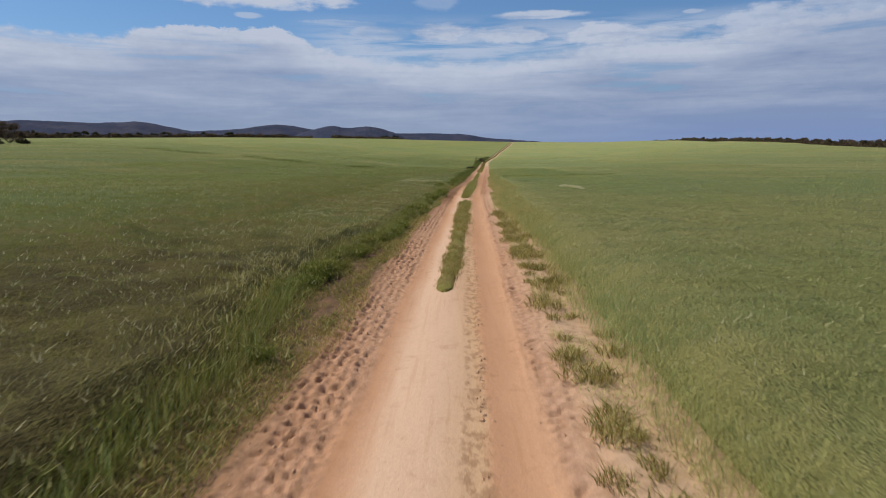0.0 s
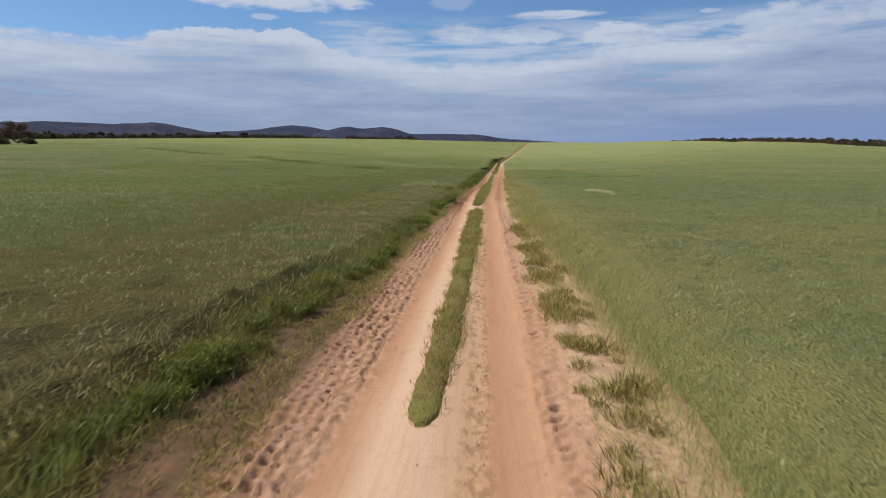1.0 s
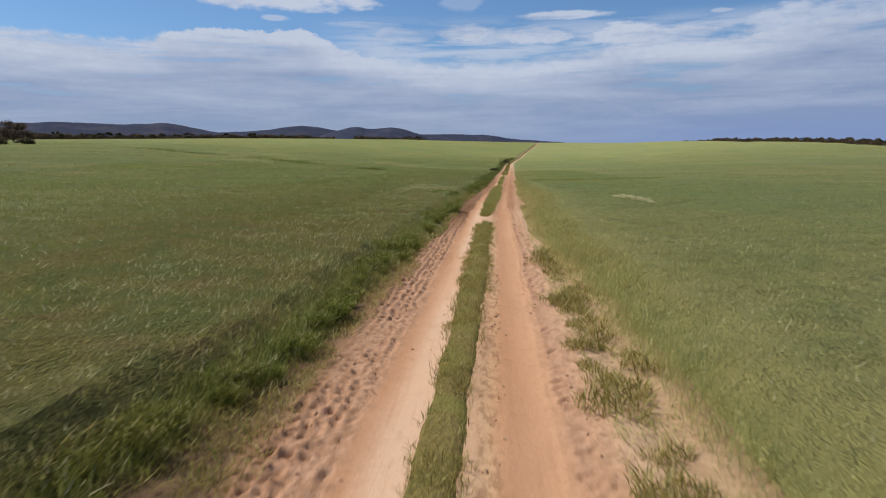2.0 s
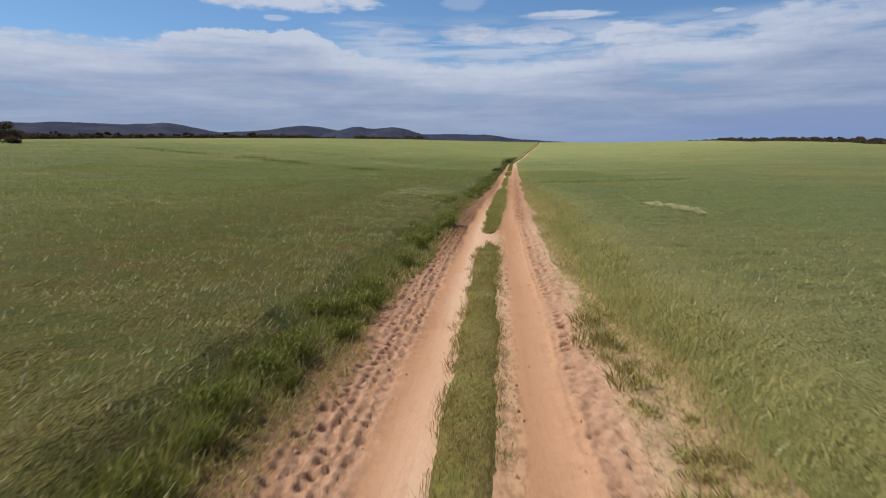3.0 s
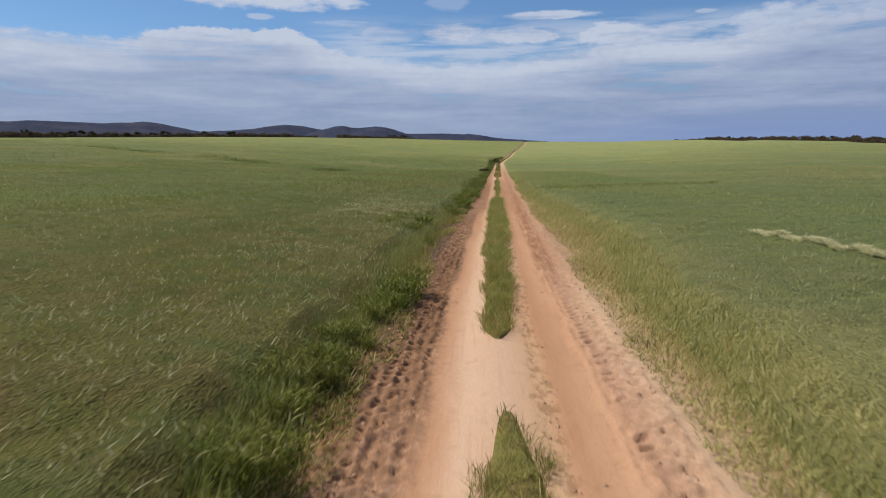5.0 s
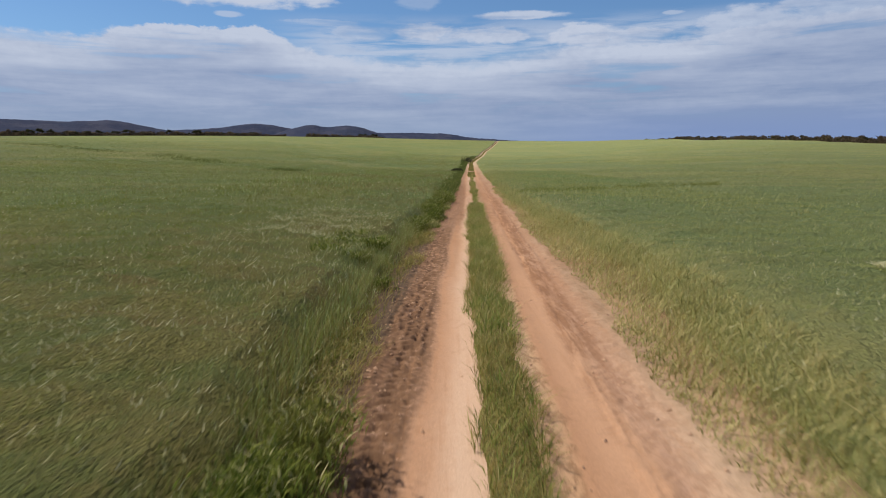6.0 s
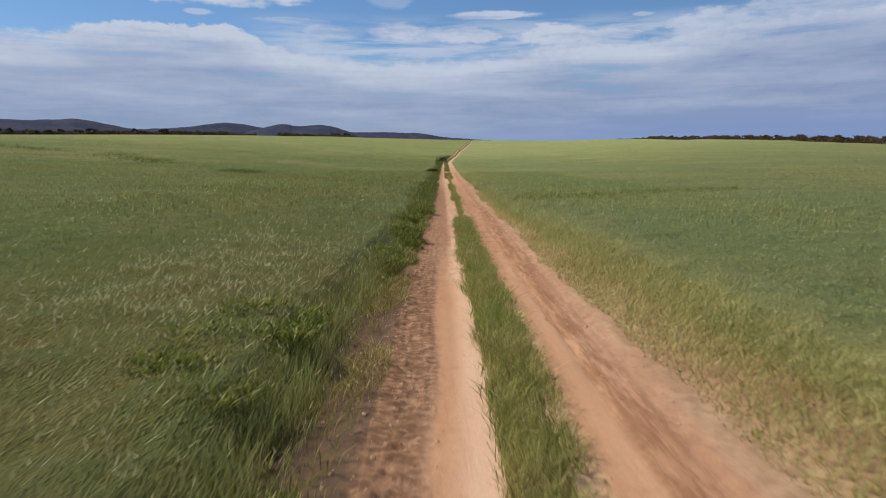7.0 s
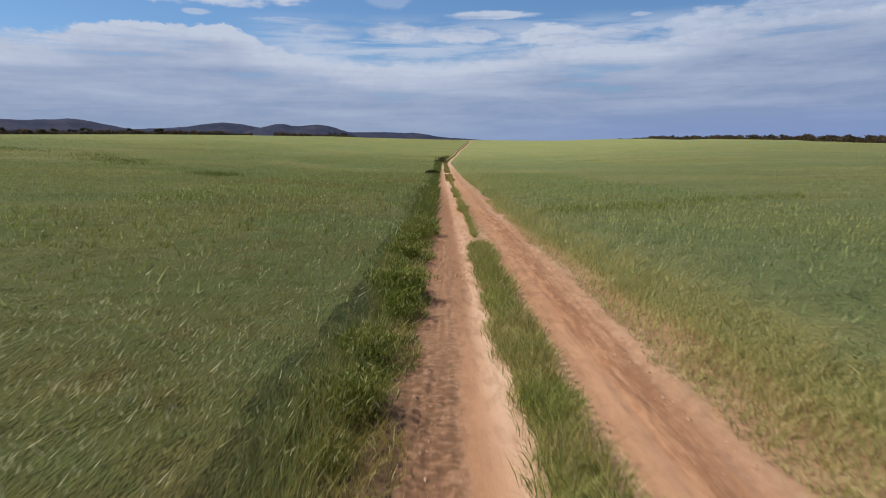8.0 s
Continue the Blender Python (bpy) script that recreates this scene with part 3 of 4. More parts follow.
class Pile:
    """Collects triangles and their material slots for one mesh."""

    def __init__(self):
        self.v, self.f, self.m, self.n = [], [], [], 0

    def add(self, vf, slot=0):
        v, f = vf
        self.v.append(v), self.f.append(f + self.n), self.m.append(np.zeros(len(f), int) + slot)
        self.n += len(v)

    def mesh(self, name, mats, attrs=None):
        attrs = {k: np.append(a, np.zeros(self.n - len(a))) for k, a in (attrs or {}).items()}
        return mesh_from(name, np.concatenate(self.v), np.concatenate(self.f), mats, np.concatenate(self.m), attrs=attrs)


def scatter(rng, density, l0, l1, y0, y1):
    n = int(density * (l1 - l0) * (y1 - y0))
    return rng.uniform(l0, l1, n), rng.uniform(y0, y1, n)


def build_crop(side, leaf, dead, label):
    rng = np.random.default_rng(7 + side)
    pile = Pile()
    # the dense mass between the stalks
    off = axis((0, 1.2, 0.2), (1.2, 12, 0.4), (12, 40, 2), (40, 200, 12), (200, 1000, 40), (1000, 4600, 400))
    ys = axis((-600, -20, 40), (-20, 2, 2), (2, 125, 0.36), (125, 320, 3), (320, 1100, 20), (1100, 4600, 350))
    Y, O = np.meshgrid(ys, off, indexing="ij")
    L = crop_edge(side, ys)[:, None] + side * O
    X = L + xc(ys)[:, None]
    H = canopy_height(L, Y, side)
    H[:, 0] = -0.15
    Z = terrain(X, Y) + np.where(np.hypot(X, Y - 30) > 200, 0.45, H)
    q = grid_faces(len(off), len(ys))
    if side < 0:
        q = q[:, ::-1]
    tri = np.concatenate([q[:, [0, 1, 2]], q[:, [0, 2, 3]]])
    pile.add((np.stack([X, Y, Z], -1).reshape(-1, 3), tri), 1)
    bare = np.interp(Y, (50, 62), (1.0, 0.6)) if side < 0 else 0.25
    inner = (np.clip((15 - O) / 12, 0, 1) * np.clip((112 - Y) / 45, 0, 1) * bare).ravel()
    ripe = (np.clip((3.2 - O) / 2.6, 0.15, 1) * np.clip((110 - Y) / 40, 0, 1) * (side > 0))
    ripe = np.maximum(ripe, 0.22 * (side > 0)).ravel()
    # mask of the darkened canopy: left side, strongest towards the start
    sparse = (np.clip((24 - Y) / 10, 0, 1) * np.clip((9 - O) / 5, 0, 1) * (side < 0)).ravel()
    # stalks: thick and fine beside the track, coarser outwards
    for o0, o1, y0, y1, dens, hh, ww, segs in ((-0.35, 4.5, 3, 100, 430, 0.115, 0.0068, 2), (4.5, 14, 3, 125, 160, 0.15, 0.013, 1),
                                               (0, 14, 72, 190, 30, 0.24, 0.06, 1), (14, 50, 3, 210, 40, 0.17, 0.032, 1),
                                               (50, 300, 20, 560, 0.9, 0.16, 0.16, 1), (0, 50, 180, 520, 1.6, 0.2, 0.16, 1)):
        o, y = scatter(rng, dens * (0.5 if side > 0 and o1 - o0 > 30 else 1.0), o0, o1, y0, y1)
        thin = rng.random(len(o)) < np.clip((y1 - y) / ((y1 - y0) * 0.5), 0, 1) * (np.clip((y - y0) / 40, 0, 1) if y0 > 50 else 1.0) * np.clip((o1 + 1 - o) / (o1 - o0) * (1.0 if o0 == 50 else 9), 0, 1)
        thin &= rng.random(len(o)) > 0.45 * np.clip((24 - y) / 10, 0, 1) * np.clip((9 - o) / 5, 0, 1) * (side < 0)
        o, y = o[thin], y[thin]
        l = crop_edge(side, y) + side * o
        x = l + xc(y)
        top = np.maximum(canopy_height(l, y, side), 0)
        z = terrain(x, y) + top - 0.05
        big = fbm(x * 0.5, y * 0.5, 61, 3)
        h = (hh + (0.4 if side < 0 else 0.35) * np.clip(0.46 - top, 0, 0.46)) * (0.55 + 0.9 * big) * rng.uniform(0.6, 1.25, len(x))
        tan = np.clip(2.4 * fbm(x * 0.16 + 3, y * 0.16, 63, 3) - 0.85 + (0.12 if o0 < 0 else 0.0), 0.04, 0.75) * np.clip((60 - o) / 50, 0, 1) * (0.9 if o0 < 4 else 0.6)
        if side > 0:
            tan = tan * np.interp(o, (2, 4), (0.4, 0.06)) + 0.5 * np.clip((3.0 - o) / 2.5, 0, 1) * np.clip(1.7 * fbm(x * 0.5, y * 0.3, 67, 3) - 0.25, 0, 1)
            tan = tan + 0.4 * np.clip(4 * fbm(x * 0.4, y * 0.4, 66, 3) - 2.0, 0, 1) * np.clip((60 - y) / 15, 0.3, 1)
            tan = tan + 0.2 * np.clip((30 - y) / 12, 0, 1) * np.clip((7 - o) / 5, 0, 1)
        else:
            tan = np.clip(tan + 0.22 * np.clip((34 - y) / 8, 0, 1) * np.clip(1 - np.abs(o - 3) / 5, 0, 1), 0, 0.8)
            tan = tan * np.interp(y, (30, 38, 52, 62), (1.0, 0.8, 1.1, 1.1)) + 0.5 * np.exp(-((y - 68) / 4.0) ** 2 - ((l + 5.2) / 1.6) ** 2)
        old = rng.random(len(x)) < tan
        lush = ~old & (rng.random(len(x)) < 0.4 * (y0 > 50 or o0 > 13) + np.interp(y, (50, 60, 84, 100), (0.1, 0.5, 0.5, 0.2)) * np.clip((1.6 - o) / 1.0, 0.04, 1)) if side < 0 else old & False
        h = np.where(lush, h * 1.15, h)
        for pick, slot in ((~old & ~lush, 0), (old, 3), (lush, 4)):
            pile.add(blades(x[pick], y[pick], z[pick], h[pick], ww * rng.uniform(0.6, 1.3, pick.sum()), 0.32, (0.14, 0.0), segs, rng), slot)
        if o0 < 40:
            gold = 1.0 + (5.0 * np.exp(-((y - 68) / 4.0) ** 2 - ((l + 5.2) / 1.6) ** 2) if side < 0 else 0.0)
            k = rng.random(len(x)) < gold * (1.9 if side < 0 else 0.7) * (0.045 if segs == 2 else 0.012 if o0 > 10 else 0.018 if y0 < 50 else 0.03)
            hx, hy, hz = x[k], y[k], z[k] + h[k] * 0.75
            thick = 0.012 if segs == 2 else (0.024 if o0 > 10 else 0.016 if y0 < 50 else 0.04)
            clear = rng.random(len(hx)) < 1.1 * fbm(hx * 0.7, hy * 0.7, 65, 3)     # palest ears, glints of light put into their colour
            for m, slot, w in ((~clear, 2, 1.0), (clear, 5, 1.2)):
                pile.add(blades(hx[m], hy[m], hz[m], rng.uniform(0.06, 0.11, m.sum()), np.full(m.sum(), thick * w), 0.7, (0.35, 0.0), 1, rng), slot)
    o, y = scatter(rng, 520 if side < 0 else 160, -0.15, 0.55, 3, 105)
    l = crop_edge(side, y) + side * o
    x = l + xc(y)
    h = rng.uniform(0.26, 0.56, len(x)) * (1.0 if side < 0 else 0.7) * (0.7 + 0.6 * fbm(x * 0.6, y * 0.6, 69, 3))
    hue = rng.random(len(x)) + 0.5 * (fbm(y / 4, y * 0, 70, 3) - 0.5)
    cool = np.interp(y, (48, 58, 84, 100), (0.2, 0.45, 0.45, 0.3)) if side < 0 else 0.0
    for m, slot in ((hue < cool, 4), ((hue >= cool) & (hue < 0.72), 0), ((hue >= cool) & (hue >= 0.72), 3)):
        pile.add(blades(x[m], y[m], ground_z(x[m], y[m]) - 0.02, h[m], 0.008 * rng.uniform(0.6, 1.4, m.sum()), 0.2, (0.08, 0.0), 2, rng), slot)
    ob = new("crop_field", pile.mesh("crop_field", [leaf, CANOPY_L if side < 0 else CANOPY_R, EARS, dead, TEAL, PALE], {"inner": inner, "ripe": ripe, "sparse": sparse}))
    tagged(ob, label, "crop", kind="stuff")


build_crop(-1, CROP, DRY_LEAF, "olive-green ripening cereal crop with pale ears")
build_crop(1, CROP_R_MAT, STRAW, "grey-green ripening cereal crop, yellowing beside the track")


def part(name, me, parent, label=""):
    ob = new(name, me)
    ob.parent = parent
    return tagged(ob, label)


# ---- grass strip between the ruts, verges ----
def strip_halfwidth(y):
    """Half the width of the grass strip; nought where it is broken."""
    y = np.asarray(y, float)
    w = np.interp(y, (13.75, 14.3, 17, 24, 36, 44, 45.5, 45.7, 48.5, 49.2, 56, 62, 75, 85.5, 86, 88, 89, 97, 98, 99, 104, 106, 118, 119, 126, 127),
                  (0.0, 0.24, 0.27, 0.28, 0.38, 0.36, 0.12, 0.0, 0.0, 0.26, 0.32, 0.38, 0.38, 0.33, 0.0, 0.0, 0.28, 0.26, 0.05, 0.22, 0.2, 0.0, 0.0, 0.3, 0.3, 0.0))
    w = np.where(y > 88.5, 0.30 * np.clip(2.6 * fbm(y / 2.2, y * 0 + 4.4, 72, 3) - 0.85, 0, 1) * np.clip((165 - y) / 30, 0, 1), w)
    return np.where(w > 0, w * (0.8 + 0.5 * fbm(y / 1.1, y * 0 + 7.7, 71, 3)), 0)


def strip_shift(y):
    return (fbm(np.asarray(y) / 4, np.asarray(y) * 0 + 1.7, 73, 2) - 0.5) * 0.16 - 0.12 * np.clip((20 - np.asarray(y)) / 5, 0, 1)


def build_strip():
    rng = np.random.default_rng(3)
    pile = Pile()
    l, y = scatter(rng, 1150, -0.72, 0.62, 13.6, 165)
    keep = np.abs(l - strip_shift(y)) < strip_halfwidth(y) * (0.58 + 0.85 * fbm(l * 0 + np.sign(l) * 5, y * 1.8, 74, 3) + 0.09 * rng.normal(0, 1, len(l)))
    keep &= rng.random(len(l)) < np.clip(2.6 * fbm(l * 2.4, y * 1.3, 75, 3) - np.interp(y, (26, 36), (0.8, 0.5)), 0.12, 1)
    l, y = l[keep], y[keep]
    x = l + xc(y)
    z = ground_z(x, y) - 0.01
    mat_l, mat_y = np.linspace(-1, 1, 9), np.arange(13.75, 165, 0.12)   # the matted base of the sward
    Y, U = np.meshgrid(mat_y, mat_l, indexing="ij")
    W = strip_halfwidth(mat_y)[:, None] * U * (0.72 + 0.3 * fbm(mat_y * 1.8, mat_y * 0 + 3, 74, 3))[:, None]
    X = W + (strip_shift(mat_y) + xc(mat_y))[:, None]
    Zm = ground_z(X, Y) + np.where(strip_halfwidth(mat_y)[:, None] > 0.06, 0.075 * (1 - U ** 4) + 0.03 * (fbm(X * 9, Y * 9, 76, 2) - 0.5), -0.05) - 0.02
    q = grid_faces(len(mat_l), len(mat_y))
    pile.add((np.stack([X, Y, Zm], -1).reshape(-1, 3), np.concatenate([q[:, [0, 1, 2]], q[:, [0, 2, 3]]])), 3)
    rel = np.abs(l) / 0.4
    green = np.clip((y - 40) / 25, 0, 1)
    h = (0.05 + 0.15 * fbm(l * 2.5, y * 1.2, 77, 3) + 0.14 * green) * rng.uniform(0.6, 1.5, len(x)) * np.clip(1.25 - 0.4 * rel, 0.5, 1)
    kind = rng.random(len(x))
    weed = kind < 0.03 + 0.75 * green * np.clip(2.2 * fbm(l * 1.6, y * 1.1, 78, 3) - 0.6, 0, 1)
    kind = np.where((y < 38) & ~weed & (rng.random(len(x)) < np.clip((38 - y) / 22, 0, 0.8)), 0.9, kind)
    kind = np.clip(kind + (fbm(l * 2.2, y * 0.9, 68, 3) - 0.42) * 1.1, 0, 1)
    hue = rng.random(len(x)) * np.clip((60 - y) / 10, 0.25, 1)
    for m, slot, w in ((~weed & (kind < 0.7), 0, 0.010), (weed, 1, 0.014), (~weed & (kind >= 0.7) & (hue < 0.22), 2, 0.009), (~weed & (kind >= 0.7) & (hue >= 0.22), 4, 0.010)):
        pile.add(blades(x[m], y[m], z[m], h[m], w * rng.uniform(0.6, 1.3, m.sum()), 0.5, (0.1, 0.0), 2, rng), slot)
    y = rng.uniform(150, 900, 18000)                        # the strip runs on to the skyline
    y = y[(y > 215) | (vnoise(y / 9, y * 0, 79) > 0.6)]
    x = rng.uniform(-0.55, 0.55, len(y)) + xc(y)
    pile.add(blades(x, y, ground_z(x, y) - 0.02, rng.uniform(0.2, 0.55, len(y)), rng.uniform(0.1, 0.35, len(y)), 0.4, (0, 0), 1, rng), 0)
    tagged(new("grass_strip", pile.mesh("grass_strip", [STRIP, STRIP_WEED, DRY, SWARD, TUFT])),
           "low olive grass strip between the sandy wheel ruts", "grass", kind="stuff")


build_strip()


def build_verges():
    """Green weeds below the crop on one side of the track, dry grass on the other."""
    rng = np.random.default_rng(5)
    pile = Pile()
    # weeds at the foot of the crop
    l, y = scatter(rng, 640, -4.0, -1.3, 1.0, 128)
    edge = crop_edge(-1, y)
    clump = fbm(l * 0.9, y * 0.4, 81, 3)
    reach = np.interp(y, (0, 14, 18, 24, 34, 48, 56, 60, 68, 73, 128), (0.8, 0.45, 0.35, 0.45, 0.65, 0.75, 0.6, 0.1, 0.15, 0.65, 0.75))
    reach = reach + (fbm(y / 1.6, y * 0 + 5, 83, 3) - 0.5) * 0.6
    thick = np.interp(y, (0, 14, 18, 55, 60, 69, 74, 128), (0.6, 0.6, 0.72, 0.76, 0.62, 0.6, 0.75, 0.8))
    keep = (l < edge + reach) & (l > edge - np.interp(y, (20, 30, 46, 56, 72, 80), (0.4, 0.15, 0.15, 0.0, 0.0, 0.2))) & (clump * 0.75 + rng.random(len(l)) * 0.35 < thick)
    l, y, clump, edge = l[keep], y[keep], clump[keep], edge[keep]
    x = l + xc(y)
    z = ground_z(x, y) + np.maximum(canopy_height(l, y, -1), 0) * 0.8 - 0.02
    h = (0.07 + 0.15 * np.clip(0.5 - (l - edge), 0, 1)) * (0.5 + 1.0 * (1 - clump)) * rng.uniform(0.6, 1.4, len(x))
    h *= np.interp(y, (0, 26, 36, 52, 58, 68, 76, 128), (1.0, 0.65, 1.25, 1.25, 0.85, 0.95, 1.9, 2.0))
    dim = rng.random(len(x)) < np.interp(y, (14, 20, 30, 66, 72, 80, 90), (0.9, 0.6, 0.12, 0.15, 0.3, 0.25, 0.25))
    sere = (fbm(l * 0.5, y * 0.3, 80, 3) + 0.25 * (rng.random(len(x)) - 0.5) > np.interp(y, (0, 12, 18, 26, 40), (0.66, 0.62, 0.48, 0.5, 0.72)))
    for m, slot in ((~dim & ~sere, 0), (dim & ~sere, 4), (sere, 2)):
        pile.add(blades(x[m], y[m], z[m], h[m], np.interp(y[m], (22, 40, 62, 72), (0.012, 0.019, 0.019, 0.015)) * rng.uniform(0.4, 1.5, m.sum()), 0.7, (0.15, 0.0), 2, rng), slot)
    k = rng.random(len(x)) < 0.12
    pile.add(blades(x[k], y[k], z[k] + h[k] * 0.7, np.full(k.sum(), 0.12), np.full(k.sum(), 0.025), 0.6, (0.2, 0), 1, rng), 1)
    # taller dark growth further along
    l, y = scatter(rng, 60, -3.3, -1.7, 95, 420)
    k = fbm(l * 0.4, y * 0.12, 84, 3) > 0.4 + 0.1 * np.clip(-2.6 - l, 0, 2)
    l, y = l[k], y[k]
    x = l + xc(y)
    tall = np.interp(y, (95, 240, 290, 420), (1.0, 1.0, 1.7, 1.7))
    pile.add(blades(x, y, ground_z(x, y) - 0.03, rng.uniform(0.35, 0.9, len(x)) * tall, rng.uniform(0.06, 0.16, len(x)) * tall, 0.4, (0.1, 0), 1, rng), 4)
    # thin, half-dry grass and litter on the bare foot of the bank
    l, y = scatter(rng, 430, -2.9, -1.55, 4.0, 90)
    k = (fbm(l * 1.2, y * 0.5, 85, 3) > np.interp(l, (-2.9, -2.4, -2.1, -1.85, -1.6), (0.60, 0.50, 0.42, 0.44, 0.62)) + np.interp(y, (44, 52, 66, 74), (0, 0.1, 0.1, 0)))
    l, y = l[k], y[k]
    x = l + xc(y)
    hue = rng.random(len(x))
    for m, slot in ((hue < 0.7, 2), (hue >= 0.7, 3)):
        pile.add(blades(x[m], y[m], ground_z(x[m], y[m]) - 0.01, rng.uniform(0.05, 0.2, m.sum()) * np.interp(y[m], (46, 58), (0.9, 1.3)), np.full(m.sum(), 0.012), 0.8, (0, 0), 2, rng), slot)
    l, y = scatter(rng, 300, -3.3, -1.85, 1.0, 27)
    k = fbm(l * 1.4, y * 0.8, 90, 3) > 0.44
    l, y = l[k], y[k]
    x = l + xc(y)
    pile.add(blades(x, y, ground_z(x, y) - 0.01, rng.uniform(0.04, 0.2, len(x)), rng.uniform(0.008, 0.02, len(x)), 0.9, (0, 0), 2, rng), np.where(rng.random(2 * len(x)) < 0.5, 2, 4))
    # rank, half-dead growth where the crop stands back
    l, y = scatter(rng, 150, -2.95, -1.8, 52, 73)
    k = rng.random(len(l)) < np.clip(2.4 * fbm(l * 1.6, y * 0.6, 95, 3) - 0.55, 0, 1) * np.clip((y - 52) / 4, 0, 1) * np.interp(l, (-2.2, -1.8), (1, 0.35))
    l, y = l[k], y[k]
    x = l + xc(y)
    hue = rng.random(len(x)) * 0.6 + 0.4 * fbm(l * 2, y, 96, 2)
    for m, slot in ((hue < 0.38, 0), ((hue >= 0.38) & (hue < 0.8), 2), (hue >= 0.8, 3)):
        pile.add(blades(x[m], y[m], ground_z(x[m], y[m]) - 0.01, rng.uniform(0.12, 0.36, m.sum()), np.full(m.sum(), 0.014), 0.5, (0.15, 0), 2, rng), slot)
    # a golden fringe along the crop's foot
    l, y = scatter(rng, 110, -1.4, 0.25, 1.0, 38)
    k = rng.random(len(l)) < np.clip(1.6 * fbm(l * 0.5, y * 0.22, 86, 3) - 0.3, 0, 1) * np.clip(1 - np.abs(l + 0.4) / 1.2, 0, 1)
    l, y = (l + crop_edge(-1, y))[k], y[k]
    x = l + xc(y)
    z = ground_z(x, y) + np.maximum(canopy_height(l, y, -1), 0) - 0.03
    pile.add(blades(x, y, z, rng.uniform(0.10, 0.24, len(x)), np.full(len(x), 0.011), 0.5, (0.2, 0), 2, rng), 3)
    tagged(new("verge_weeds", pile.mesh("verge_weeds", [WEED, EARS, TUFT, DRY, DARK_LEAF])),
           "dark green weeds on the bank beside the track", "weeds", kind="stuff")
    # dry grass
    pile = Pile()
    l, y = scatter(rng, 560, 1.55, 4.4, 26.0, 110)
    inner = np.interp(y, (28, 36, 42, 50, 56, 60, 66, 72, 80, 90, 128), (2.4, 2.0, 1.85, 1.85, 1.9, 2.1, 2.1, 1.85, 1.9, 1.8, 1.7))
    inner = inner + (fbm(y / 1.7, y * 0 + 9, 87, 3) - 0.5) * 0.5
    keep = (l > inner) & (l < crop_edge(1, y) + 0.9)
    keep &= rng.random(len(l)) < (0.25 + 1.1 * fbm(l, y * 0.5, 89, 3)) * np.interp(y, (26, 36, 70, 80), (0.3, 1, 1, 0.5))
    l, y = l[keep], y[keep]
    x = l + xc(y)
    z = ground_z(x, y) + np.maximum(canopy_height(l, y, 1), 0) * 0.8 - 0.02
    h = (0.08 + 0.13 * np.clip((l - inner[keep]) / 0.8, 0, 1)) * rng.uniform(0.6, 1.5, len(x))
    gr = rng.random(len(x)) * 0.6 + 0.4 * fbm(l * 1.5, y * 0.8, 92, 2)
    for m, slot in ((gr < 0.3, 1), ((gr >= 0.3) & (gr < 0.5), 2), (gr >= 0.5, 0)):
        pile.add(blades(x[m], y[m], z[m], h[m], 0.015 * rng.uniform(0.6, 1.4, m.sum()), 0.5, (0.25, 0.0), 2, rng), slot)
    l, y = scatter(rng, 330, 1.7, 3.0, 5.0, 40)             # dry litter on the bare soil
    k = fbm(l * 2, y, 88, 3) > 0.45
    l, y = l[k], y[k]
    x = l + xc(y)
    pile.add(blades(x, y, ground_z(x, y), rng.uniform(0.03, 0.11, len(x)), np.full(len(x), 0.013), 1.2, (0, 0), 2, rng), 2)
    tagged(new("verge_grass", pile.mesh("verge_grass", [DRY, STRIP, STRAW])),
           "yellowing dry grass between the track and the crop", "grass", kind="stuff")


build_verges()


def tuft_mesh(rng, n, radius, height, mats):
    pile = Pile()
    a, r = rng.uniform(0, 2 * np.pi, n), radius * np.sqrt(rng.random(n))
    x, y = r * np.cos(a), r * np.sin(a) * 1.3
    h = height * rng.uniform(0.5, 1.3, n) * (1.1 - 0.5 * r / radius)
    th = blades(x, y, np.full(n, -0.02), h, 0.016 * rng.uniform(0.6, 1.4, n), 0.55, (0.1, 0.0), 2, rng)
    v, f = th
    pile.add((v, f), 0)
    me = mesh_from("grass_tuft", v, f, mats, (np.arange(len(f)) // 2) % 10 // 6)
    return me


def clump_mesh(rng, n, radius, height):
    """A bushy weed: leaves in all directions round a dozen stems, with seed heads."""
    a, r = rng.uniform(0, 6.28, n), radius * np.sqrt(rng.random(n))
    stem = rng.integers(0, 12, n)
    sa = rng.uniform(0, 6.28, 12)
    sx, sy = np.cos(sa) * radius * 0.6, np.sin(sa) * radius * 0.6
    z = height * rng.random(n) ** 0.7
    x = sx[stem] * (0.3 + 0.7 * z / height) + np.cos(a) * r * 0.5
    y = sy[stem] * (0.3 + 0.7 * z / height) + np.sin(a) * r * 0.5
    v, f = blades(x, y, z * 0.85, rng.uniform(0.035, 0.10, n), rng.uniform(0.008, 0.02, n), 0.8, (0, 0), 2, rng)
    idx = np.repeat((rng.random(n) < 0.12) & (z > height * 0.6), 2)
    used = lambda k: (v.reshape(-1, 4, 3)[k[::2]].reshape(-1, 3), (np.arange(k[::2].sum())[:, None, None] * 4 + np.array([[[0, 1, 2], [2, 1, 3]]])).reshape(-1, 3))
    return mesh_from("leaves", *used(~idx), [WEED]), mesh_from("flower_head", *used(idx), [EARS])


